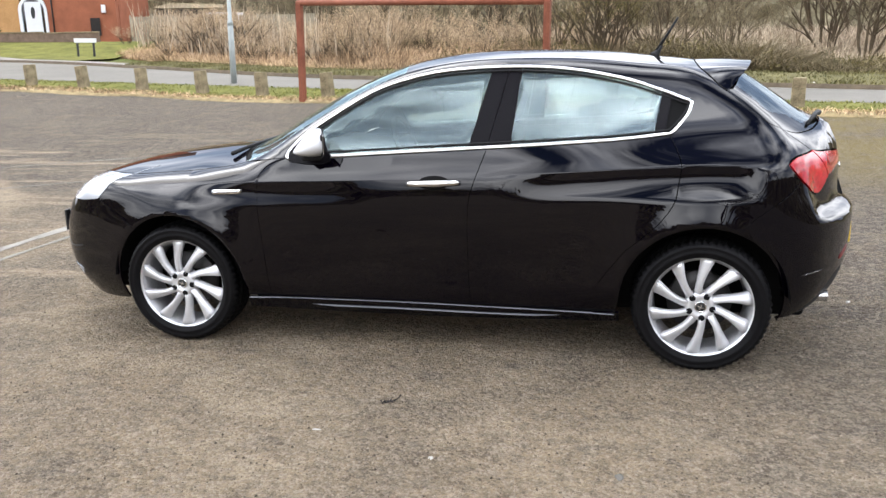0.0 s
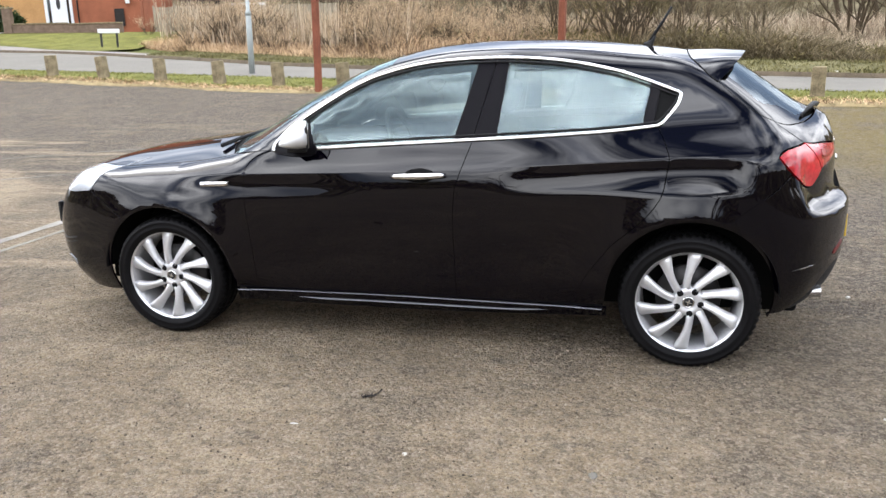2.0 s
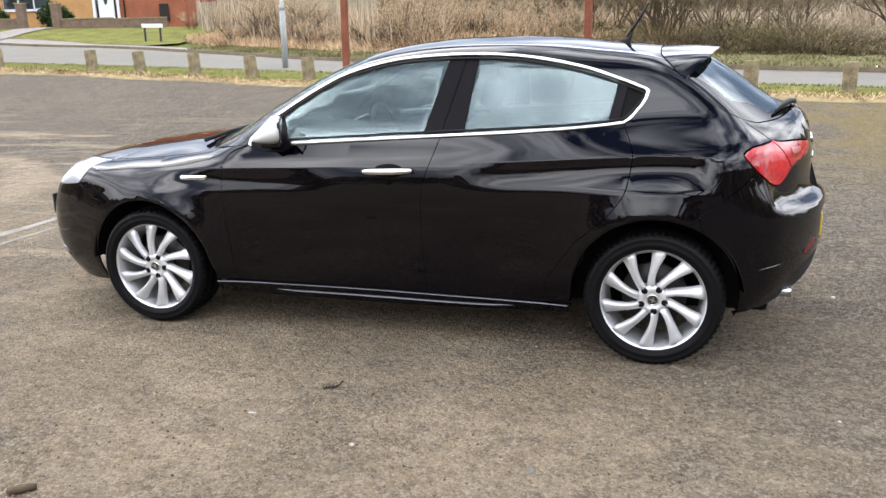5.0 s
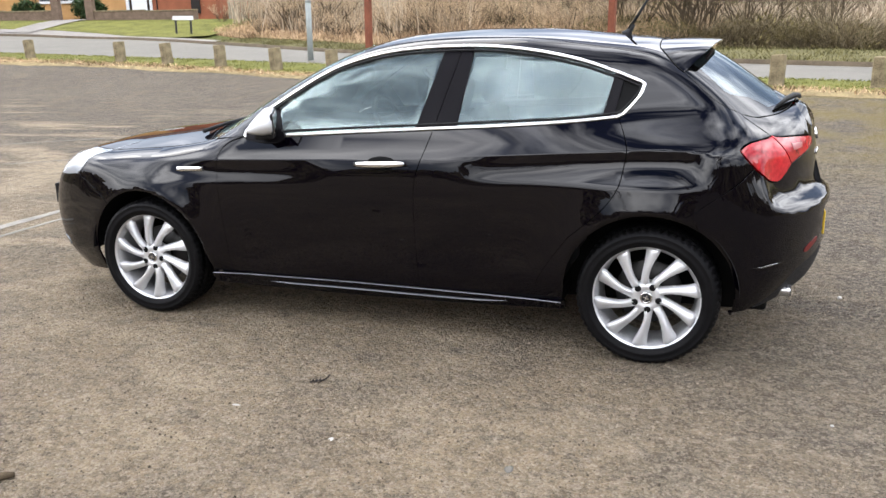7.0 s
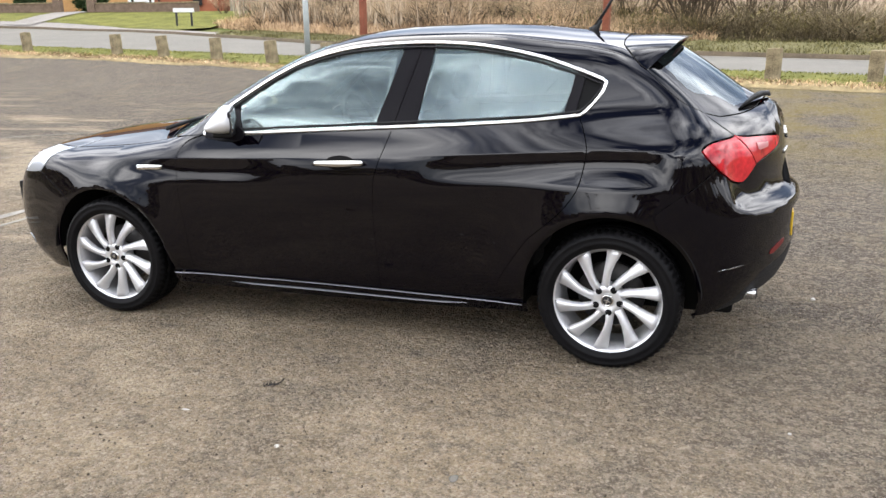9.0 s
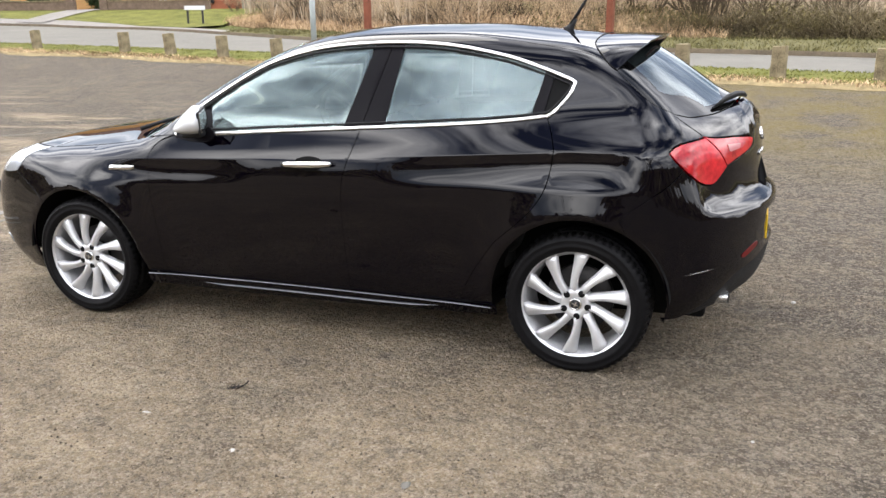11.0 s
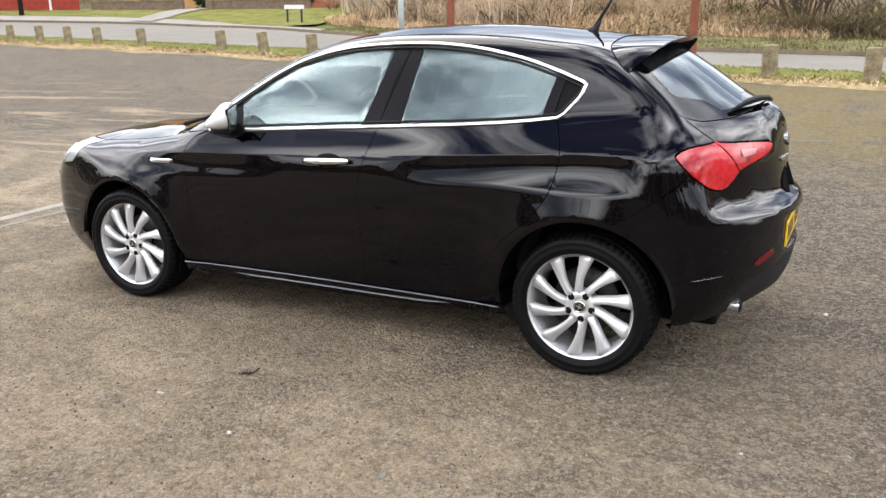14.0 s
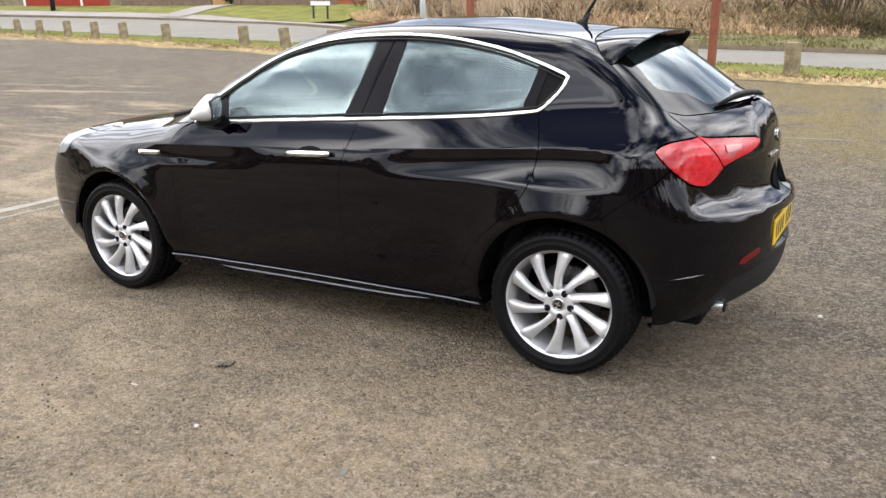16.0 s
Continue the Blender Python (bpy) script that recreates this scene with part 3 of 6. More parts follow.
wing_top, lamp_top = hood_edge[hood_edge[:, 0] > -2.83], hood_edge[hood_edge[:, 0] <= -2.83]
hood_front = [(-3.40, 0.0), (-3.385, -0.2), (-3.32, -0.40), (-3.17, -0.545)]
hood_back = [(-2.275, -0.712), (-2.37, -0.5), (-2.44, -0.25), (-2.465, 0.0)]
header = [(-1.45, -0.552), (-1.49, -0.3), (-1.51, 0.0)]
screen_low = [(-2.41, 0.0), (-2.39, -0.25), (-2.33, -0.5), (-2.255, -0.70)]
left = lambda pts: [(x, -y) for x, y in pts]

panel("fender", PAINT, car, loop(wing_top, rev(dlo_low_a)[:1], door_front, side([(-2.135, 0.264), (-2.264, 0.264)]), rev(front_arch_a),
                                side([(-2.755, 0.63), (-2.80, 0.68), (-2.868, 0.748)]), headlamp_back), grid=0.02, folds=SHOULDER)
panel("front_door", PAINT, car, loop(dlo_low_a, door_front, side([(-2.135, 0.264), (-1.6, 0.264), (-1.088, 0.258)]), rev(door_mid)), grid=0.02, folds=SHOULDER)
panel("rear_door", PAINT, car, loop(dlo_low_b, door_mid, side([(-1.088, 0.258), (-0.8, 0.256), (-0.545, 0.256)]), rev(door_rear)), grid=0.02, folds=SHOULDER)
panel("rear_quarter", PAINT, car, loop(screen_edge, roof_edge, glass_edge, gate_top, lamp_over, side([(0.079, 0.957), (0.088, 0.93), (0.112, 0.885)]), bumper_rear, rear_arch_a,
                                      side([(-0.385, 0.256), (-0.545, 0.256)]), rev(door_rear), rev(dlo_tail), rev(dlo_top), rev(dlo_low_a)[:1]), gap=0.0012, grid=0.02, folds=SHOULDER, label="black rear wing with roof pillars")
full_roof = mirrored(loop(rev(flow(header)), flow(left(roof_side)), flow([(0.045, -0.512), (-0.010, -0.435), (-0.030, -0.335), (-0.035, -0.18), (-0.03, 0.0)])))
panel("roof", PAINT, car, full_roof, over_the_top, pair="one", gap=0.0005, label="black steel roof")
panel("bonnet", PAINT, car, mirrored(loop(flow(hood_front), flow(left(hood_side)), flow(hood_back))), over_the_top, pair="one", label="black bonnet")
panel("windscreen", PANE, car, mirrored(loop(flow(screen_low), flow(left(screen_side)), flow(header))), over_the_top, pair="one", label="clear curved windscreen")
panel("cowl", UNDER, car, mirrored(loop(rev(flow(hood_back)), rev(flow(screen_low)))[::-1]), over_the_top, pair="one", off=-0.012, rim=0.0, gap=0.0, label="matt black wiper cowl")

# rear window, its black border, and the tailgate
glass_low = [(0.345, -0.588), (0.40, -0.543), (0.436, -0.494), (0.505, -0.368), (0.565, -0.187), (0.59, 0.0)]
glass_head = [(0.02, 0.0), (0.04, -0.3), (0.096, -0.538)]
pane_half = flow([(0.055, 0.0), (0.08, -0.3), (0.115, -0.42), (0.154, -0.445), (0.241, -0.49), (0.31, -0.53), (0.35, -0.53), (0.41, -0.46), (0.47, -0.345), (0.53, -0.175), (0.555, 0.0)])
pane = mirrored(pane_half)
window = panel("rear_window", DARKPANE, car, pane, over_the_top, pair="one", gap=0.0, rim=0.0, label="dark tinted rear window")
panel("rear_window_border", BLACKGLASS, car, mirrored(loop(flow(glass_head), flow(left(glass_side[1:])), flow(glass_low))), over_the_top, pair="one", holes=[pane], label="black glass border")
gate_low = side([(0.5525, 0.742), (0.445, 0.741), (0.372, 0.731), (0.312, 0.722), (0.294, 0.728), (0.287, 0.748), (0.278, 0.805), (0.258, 0.872)])
gate_lamp_low = side([(0.258, 0.872), (0.299, 0.892), (0.363, 0.913), (0.398, 0.932), (0.408, 0.95)])
gate_lamp_top = side([(0.408, 0.95), (0.400, 0.968), (0.312, 0.984), (0.232, 0.993), (0.195, 1.003)])
panel("tailgate", PAINT, car, loop(plan(glass_low), side([(0.5525, 1.06), (0.5525, 0.742)]), gate_low, gate_lamp_low, gate_lamp_top, rev(gate_top)), pair="across", label="black tailgate with a ducktail lip")
panel("tail_lamp", RED, car, loop(lamp_over, lamp_under, lamp_inner, side([(0.258, 0.872), (0.232, 0.935), (0.195, 1.003)])), off=0.005, rim=0.03, grid=0.015, label="red tail lamp lens")
panel("tailgate_lamp", RED, car, loop(gate_lamp_low, gate_lamp_top, rev(side([(0.258, 0.872), (0.232, 0.935), (0.195, 1.003)]))), off=0.005, rim=0.03, grid=0.015, label="red tail lamp lens on the tailgate")
panel("reversing_lamp", PINK, car, side([(0.268, 0.928), (0.266, 0.958), (0.272, 0.962), (0.322, 0.958), (0.326, 0.952), (0.322, 0.934), (0.314, 0.928), (0.275, 0.924)]), off=0.008, rim=0.004, grid=0.01, label="pale reversing lamp")

# bumpers and sills
valance = side([(0.16, 0.262), (0.215, 0.33), (0.257, 0.384), (0.291, 0.41), (0.377, 0.437), (0.434, 0.463), (0.5525, 0.475)])
panel("rear_bumper", PAINT, car, loop(bumper_rear, rear_arch_b[::-1], side([(0.09, 0.232), (0.13, 0.232), (0.16, 0.262)]), valance,
                                     side([(0.5525, 0.475), (0.5525, 0.735)]), rev(gate_low[:-1]), rev(lamp_inner), rev(side([(0.112, 0.885), (0.116, 0.877), (0.158, 0.823), (0.196, 0.804), (0.212, 0.803)]))), pair="across", gap=0.001, grid=0.014, label="black rear bumper")
panel("rear_valance", PLASTIC, car, loop(valance, side([(0.5525, 0.475), (0.5525, 0.31), (0.42, 0.30), (0.33, 0.285), (0.24, 0.25), (0.16, 0.235), (0.16, 0.262)])), pair="across", off=-0.006, label="matt black lower valance")
panel("reflector", REFLECTOR, car, side([(0.288, 0.470), (0.292, 0.49), (0.345, 0.519), (0.358, 0.519), (0.360, 0.498), (0.305, 0.466)]), off=0.003, rim=0.004, grid=0.01, label="small red reflector")
panel("side_marker", SATIN, car, side([(0.112, 0.449), (0.155, 0.459), (0.192, 0.459), (0.155, 0.451)]), off=0.002, rim=0.003, grid=0.01, label="thin grey side marker")
panel("front_bumper", PAINT, car, loop(rev(side([(-2.755, 0.63), (-2.80, 0.68), (-2.868, 0.748)])), rev(front_arch_b), side([(-2.81, 0.20), (-2.9, 0.19), (-3.1, 0.20), (-3.3025, 0.21)]),
                                      side([(-3.3025, 0.21), (-3.3025, 0.77)]), side([(-3.3025, 0.77), (-3.15, 0.765), (-3.04, 0.745), (-2.944, 0.732), (-2.868, 0.748)])), pair="across", label="black front bumper")
panel("headlamp", LENS, car, loop(headlamp_back, rev(lamp_top), side([(-3.03, 0.836), (-3.065, 0.81)]), side([(-3.065, 0.81), (-3.04, 0.748), (-2.944, 0.728), (-2.868, 0.745)])), off=0.002, grid=0.015, label="clear headlamp")
panel("nose_panel", PAINT, car, loop(side([(-3.3025, 0.775), (-3.15, 0.77), (-3.065, 0.76)]), side([(-3.065, 0.81), (-3.03, 0.836)]), rev(plan(hood_front))), pair="across")
sill_line = side([(-2.262, 0.258), (-1.6, 0.258), (-1.088, 0.252), (-0.545, 0.250), (-0.37, 0.256)])
panel("sill", PAINT, car, loop(sill_line, side([(-0.37, 0.205), (-1.2, 0.19), (-2.262, 0.20)])), off=0.012, label="black side skirt")
# satin grey strips put in the highlights on the glossy skirt's edges
bead("sill_highlight", SILL_GLINT, car, side([(-2.255, 0.260), (-1.52, 0.265), (-0.92, 0.257), (-0.39, 0.246)]), 0.0025, 0.017, sink=-0.008, label="thin grey strip for the highlight along the skirt")
bead("sill_highlight", SILL_GLINT, car, side([(-2.07, 0.229), (-1.53, 0.231), (-0.93, 0.224), (-0.50, 0.228)]), 0.0048, 0.022, sink=-0.006, label="thin grey strip for the highlight along the skirt", taper=14)
panel("fog_lamp", LENS, car, side([(-2.965, 0.30), (-2.955, 0.335), (-2.985, 0.355), (-3.03, 0.345), (-3.02, 0.305)]), off=0.003, rim=0.004, grid=0.01, label="small clear fog lamp")

# side windows, pillars and bright trim
SAIL, FB, BB, BR, QR = ((-1.785, 0.975), (-1.865, 1.16)), ((-1.10, 1.01), (-1.005, 1.40)), ((-1.006, 1.02), (-0.914, 1.41)), ((-0.892, 1.03), (-0.858, 1.40)), ((-0.262, 1.07), (-0.200, 1.30))
back = lambda ln: (ln[1], ln[0])
flush = dict(off=-0.009, rim=0.0, gap=0.0)
panel("mirror_sail", TRIM, car, clip(dlo, *back(SAIL)), **flush)
panel("front_side_window", PANE, car, clip(clip(dlo, *SAIL), *back(FB)), label="tinted side window", **flush)
panel("door_pillar", TRIM, car, clip(clip(dlo, *FB), *back(BB)), off=-0.005, gap=0.002, rim=0.01)
panel("door_pillar", TRIM, car, clip(clip(dlo, *BB), *back(BR)), off=-0.005, gap=0.002, rim=0.01)
panel("rear_side_window", PANE, car, clip(clip(dlo, *BR), *back(QR)), label="tinted side window", **flush)
QV = ((-0.222, 1.07), (-0.158, 1.30))
panel("quarter_pillar", TRIM, car, clip(clip(dlo, *QR), *back(QV)), off=-0.004, gap=0.001, rim=0.006)
panel("quarter_window", UNDER, car, clip(dlo, *QV), label="black quarter window", **flush)
bead("window_trim", CHROME, car, shrink(dlo, 0.003), 0.0155, 0.006, closed=True, label="bright chrome window surround")
bead("window_seal", PLASTIC, car, clip(shrink(dlo, 0.012), (-3, 0.5), (-3, 1.6)), 0.006, 0.001, closed=True, sink=0.01)
bead("wing_badge", CHROME, car, side([(-2.405, 0.807), (-2.32, 0.809), (-2.247, 0.812)]), 0.024, 0.008, label="slim chrome wing badge")

# handle of the front door: a bar over a matt black patch, the scoop's shade
for k in (1, -1):
    xs = np.linspace(-1.378, -1.124, 15)
    ys = -np.array([0.870 + 0.016 * math.sin(math.pi * t) for t in np.linspace(0, 1, 15)]) * k
    zs = 0.866 + 0.010 * np.linspace(0, 1, 15)
    v, f = tube(np.stack([xs, ys, zs], 1), [0.006 + 0.0105 * math.sin(math.pi * min(1, 0.1 + 0.8 * t)) ** 0.5 for t in np.linspace(0, 1, 15)], 12)
    part("door_handle", raw("door_handle", v, f, True), CHROME, car, "silver door handle")
panel("handle_scoop_shade", UNDER, car, side([(-1.33, 0.868), (-1.31, 0.895), (-1.25, 0.908), (-1.19, 0.898), (-1.17, 0.872), (-1.19, 0.846), (-1.25, 0.832), (-1.31, 0.844)]), off=0.0015, rim=0.0, grid=0.01)

# roof spoiler
def spoiler():
    lead = [(-0.03, 0.0), (-0.035, -0.18), (-0.030, -0.335), (-0.010, -0.435), (0.045, -0.512), (0.096, -0.538)]
    tail = [(0.245, 0.0, 1.402), (0.236, -0.18, 1.400), (0.217, -0.31, 1.390), (0.194, -0.405, 1.370), (0.152, -0.470, 1.328), (0.098, -0.540, 1.272)]

    def even(points):
        """A smooth line with six steps from each control point to the next."""
        p = np.array(points)
        u = np.arange(len(p))
        t = np.linspace(0, len(p) - 1, 6 * (len(p) - 1) + 1)
        return np.stack([spline(u, p[:, i])(t) for i in range(p.shape[1])], 1)

    flat, b = even(lead), even(tail)
    a = over_the_top(flat[:, 0], flat[:, 1])
    t = np.linspace(0, 1, len(a))
    rows = []
    for w in np.linspace(0, 1, 9):
        c = a + (b - a) * w
        c[:, 2] += 0.005 * np.sin(math.pi * w) * (1 - t)
        swell = 0.004 * np.exp(-((t - 0.62) / 0.18) ** 2) * np.sin(math.pi * w) ** 0.7
        c[:, 1] -= 0.7 * swell
        c[:, 2] += swell
        rows.append(c)
    under = b - np.stack([0 * t + 0.006, 0 * t, 0.013 * (1 - t) ** 0.5], 1)
    rows.append(under)
    foot = np.stack([0.040 + 0.055 * t ** 3, b[:, 1] * 0.97, 0 * t], 1)
    foot[:, 2] = over_the_top(foot[:, 0], foot[:, 1])[:, 2] - 0.002
    rows.append(foot)
    k, n = len(rows), len(a)
    half = np.stack(rows, 1).reshape(-1, 3)
    faces = [(i * k + j, (i + 1) * k + j, (i + 1) * k + j + 1, i * k + j + 1) for i in range(n - 1) for j in range(k - 1)]
    m = len(half)
    verts = np.vstack([half, half * (1, -1, 1)])
    faces += [tuple(m + i for i in f[::-1]) for f in faces]
    ob = part("spoiler", raw("spoiler", verts, faces, True), PAINT, car, "black roof spoiler")
    ob.data.materials.append(UNDER)
    for i, f in enumerate(ob.data.polygons):
        f.material_index = int(i % (k - 1) == k - 2)     # the underside's shade is put in as matt black
    bm = bmesh.new()
    bm.from_mesh(ob.data)
    bmesh.ops.remove_doubles(bm, verts=bm.verts, dist=0.0005)
    bmesh.ops.recalc_face_normals(bm, faces=bm.faces)
    for e in bm.edges:
        e.smooth = e.calc_face_angle(0) < radians(32)
    bm.to_mesh(ob.data)
    bm.free()
    for k in (1, -1):
        v, f = tube(a * (1, k, 1) + (0, 0, 0.0005), 0.0030, 6)
        part("spoiler_joint", raw("spoiler_joint", v, f, True), UNDER, car)
    smoothed(part("brake_lamp", box(bmesh.new(), (0.016, 0.34, 0.017), pose(0.212, 0, 1.387, 0, -12), 0.005, 3), REFLECTOR, car, "dark red brake lamp under the spoiler lip"))


spoiler()


# ---- wheels ----
def wheel(side_sign, hub_x, steer, spin, sag=0.0):
    w = new("wheel")
    w.parent = car
    w.matrix_world = pose(hub_x, -0.752 * side_sign, HUB - sag, 0, 0, steer + (0 if side_sign > 0 else 180))
    key = "wheel"
    if key not in WHEEL:
        n, prof = 180, [(0.236, -0.100), (0.243, -0.108), (0.254, -0.1115), (0.257, -0.1145), (0.266, -0.1150), (0.269, -0.1135), (0.285, -0.1130), (0.288, -0.1145), (0.291, -0.1125), (0.300, -0.107), (0.309, -0.097), (0.3145, -0.082), (0.316, -0.060),
                        (0.309, -0.058), (0.309, -0.050), (0.317, -0.048), (0.317, -0.008), (0.310, -0.006), (0.310, 0.006), (0.317, 0.008), (0.317, 0.048), (0.309, 0.050), (0.309, 0.058),
                        (0.316, 0.060), (0.3145, 0.082), (0.309, 0.097), (0.285, 0.113), (0.25, 0.112), (0.236, 0.10)]
        me = lathe("tyre", prof, n)
        k = len(prof)
        for i in range(n):
            for j in range(k):
                v = me.vertices[i * k + j]
                if 10 <= j <= 23 and (i + j // 4) % 3 == 0 and prof[j][0] > 0.308:
                    s = 1 - (0.011 if j in (10, 11, 12, 21, 22, 23) else 0.006) / 0.316
                    v.co.x *= s
                    v.co.z *= s
                if v.co.z < -HUB + 0.001:
                    v.co.z = -HUB + 0.001
        WHEEL["tyre"] = me
        WHEEL["rim"] = lathe("rim", [(0.236, -0.100), (0.2435, -0.106), (0.244, -0.100), (0.240, -0.094), (0.234, -0.091), (0.230, -0.086)], 96)
        WHEEL["barrel"] = lathe("barrel", [(0.2305, -0.087), (0.218, -0.070), (0.212, -0.02), (0.206, 0.06), (0.222, 0.10)], 96)
        WHEEL["centre"] = lathe("centre", [(0.0, -0.082), (0.030, -0.083), (0.034, -0.0885), (0.058, -0.0885), (0.066, -0.083), (0.070, -0.07), (0.068, -0.02), (0.05, 0.0)], 60)
        WHEEL["cap"] = lathe("cap", [(0.0, -0.0925), (0.0205, -0.092), (0.0225, -0.094), (0.0262, -0.093), (0.028, -0.088), (0.028, -0.07)], 40)
        WHEEL["face"] = lathe("face", [(0.0, -0.0945), (0.0195, -0.0940), (0.0205, -0.091)], 30)
        WHEEL["bar"] = raw("bar", [(-0.003, -0.0952, -0.014), (0.003, -0.0952, -0.014), (0.003, -0.0952, 0.014), (-0.003, -0.0952, 0.014)], [(0, 1, 2, 3)])
        WHEEL["disc"] = lathe("disc", [(0.06, 0.012), (0.146, 0.012), (0.148, 0.016), (0.148, 0.034), (0.146, 0.038)], 60)
        rows = []
        for t in np.linspace(0, 1, 9):
            r = 0.060 + 0.172 * t
            lag = radians(17) * (1 - t) ** 1.6 - radians(4)
            half = 0.0130 + 0.0220 * t ** 2 + 0.006 * (1 - t) ** 3
            depth = -0.085 - 0.006 * math.sin(math.pi * t) - 0.004 * t
            rim = []
            for u, h in ((-1.0, 0.030), (-0.97, 0.002), (-0.45, -0.005), (0.1, 0.001), (0.95, 0.010), (1.0, 0.032)):
                a = lag + u * half / r
                rim.append((r * math.sin(a) * -1, depth + h, r * math.cos(a)))
            rows.append(rim)
        k = 6
        verts = [p for row in rows for p in row]
        faces = [(i * k + j, i * k + j + 1, (i + 1) * k + j + 1, (i + 1) * k + j) for i in range(8) for j in range(5)] + [tuple(range(k)), tuple(8 * k + j for j in range(k - 1, -1, -1))]
        me = raw("spoke", verts, faces, False)
        bm = bmesh.new()
        bm.from_mesh(me)
        bmesh.ops.recalc_face_normals(bm, faces=bm.faces)
        bmesh.ops.bevel(bm, geom=[e for e in bm.edges if e.calc_face_angle(0) > 0.6], offset=0.0012, segments=2, affect="EDGES")
        for f in bm.faces:
            f.smooth = True
        bm.to_mesh(me)
        bm.free()
        WHEEL["spoke"] = me
        # bolt heads in their holes, coloured matt black for the shade there
        WHEEL["shaded_bolt"] = lathe("shaded_bolt", [(0.0, -0.0892), (0.0075, -0.0904), (0.008, -0.0890), (0.0135, -0.0894), (0.0148, -0.0888), (0.0148, -0.06)], 20)
        WHEEL[key] = True
    part("tyre", WHEEL["tyre"], RUBBER, w, "worn black tyre")
    part("rim", WHEEL["rim"], ALLOY, w, "silver alloy rim")
    part("barrel", WHEEL["barrel"], BARREL, w, "inside of the rim, greyed for its shade")
    part("centre", WHEEL["centre"], ALLOY, w)
    part("hub_cap", WHEEL["cap"], CHROME, w, "hub cap with a chrome ring")
    part("cap_face", WHEEL["face"], PLASTIC, w)
    for t in (0, 90):
        part("cap_bar", WHEEL["bar"], SATIN, w).matrix_local = pose(0, 0, 0, 0, 20 + t, 0)
    part("brake_disc", WHEEL["disc"], DISC, w)
    for i in range(10):
        part("spoke", WHEEL["spoke"], ALLOY, w).matrix_local = pose(0, 0, 0, 0, 36 * i + spin, 0)
    for i in range(5):
        a = radians(-10 + 72 * i - spin / 2)
        part("shaded_bolt", WHEEL["shaded_bolt"], UNDER, w).location = (0.0545 * math.cos(a), 0.0, 0.0545 * math.sin(a))
    return w


WHEEL = {}
for x, steer, spin in ((0.0, 0, 2), (-WHEELBASE, 1, -6)):
    for k in (1, -1):
        wheel(k, x, steer, spin, 0.007 if x == 0 else 0.0)


# ---- hidden structure, so that nothing shows through ----
for hub in (0.0, -WHEELBASE):
    for k in (1, -1):
        a = np.linspace(4, 176, 30)
        v = [(hub + 0.392 * math.cos(radians(t)), -k * yy, HUB + 0.392 * math.sin(radians(t))) for t in a for yy in (0.838, 0.50)]
        f = [(2 * i, 2 * i + 1, 2 * i + 3, 2 * i + 2) for i in range(29)]
        part("wheel_housing", raw("wheel_housing", v, f, True), UNDER, car)
        boxed("wheel_housing", (0.8, 0.01, 0.46), pose(hub, -k * 0.50, 0.50), UNDER, car, 0)
boxed("engine_block", (0.75, 1.0, 0.5), pose(-2.95, 0, 0.50), UNDER, car, 0.02)
boxed("floor_pan", (3.75, 1.0, 0.12), pose(-1.36, 0, 0.235), UNDER, car, 0.02)
boxed("floor_pan", (1.85, 1.56, 0.08), pose(-1.32, 0, 0.245), UNDER, car, 0.02)
boxed("boot_floor", (0.75, 1.0, 0.3), pose(0.12, 0, 0.48), UNDER, car, 0.02)
belt_a = side([(-2.25, 0.93), (-1.6, 0.965), (-1.0, 1.0), (-0.4, 1.03), (-0.15, 1.05), (0.0, 1.0), (0.06, 0.93)])
panel("inner_side", UNDER, car, loop(belt_a, side([(0.06, 0.93), (0.06, 0.75)]), arch(0, 0.40, 78, 186), side([(-0.42, 0.27), (-2.22, 0.27)]), arch(-WHEELBASE, 0.40, -6, 70), side([(-2.5, 0.80), (-2.25, 0.93)])), off=-0.035, rim=0.0, grid=0.06)
panel("inner_tail", UNDER, car, loop(side([(0.17, 0.26), (0.17, 1.0), (0.30, 0.99), (0.5525, 0.99)]), side([(0.5525, 0.33), (0.3, 0.3)])), pair="across", off=-0.03, rim=0.0, grid=0.06)
panel("inner_nose", UNDER, car, loop(side([(-2.83, 0.24), (-2.83, 0.72), (-3.0, 0.74), (-3.3025, 0.74)]), side([(-3.3025, 0.25), (-3.0, 0.23)])), pair="across", off=-0.03, rim=0.0, grid=0.06)


# ---- cabin ----
def seat(x, y, width, lean=16):
    s = new("seat")
    s.parent = car
    s.matrix_world = pose(x, y, 0.28)
    smoothed(part("cushion", box(bmesh.new(), (0.52, width, 0.18), pose(0, 0, 0.14, 0, -6), 0.06, 4), CLOTH, s))
    smoothed(part("backrest", box(bmesh.new(), (0.14, width, 0.62), pose(0.32, 0, 0.45, 0, lean), 0.06, 4), CLOTH, s))
    if width < 0.7:
        smoothed(part("headrest", box(bmesh.new(), (0.10, 0.26, 0.19), pose(0.43, 0, 0.87, 0, lean), 0.045, 4), CLOTH, s))
        for d in (-0.06, 0.06):
            v, f = tube([(0.40, d, 0.72), (0.42, d, 0.82)], 0.006, 6)
            part("headrest_post", raw("headrest_post", v, f), SATIN, s)
    return s


seat(-1.45, -0.36, 0.5)
seat(-1.45, 0.36, 0.5)
rear = seat(-0.62, 0.0, 1.25, 22)
for y in (-0.4, 0.4):
    smoothed(part("headrest", box(bmesh.new(), (0.09, 0.26, 0.15), pose(0.46, y, 0.83, 0, 18), 0.04, 4), CLOTH, rear))
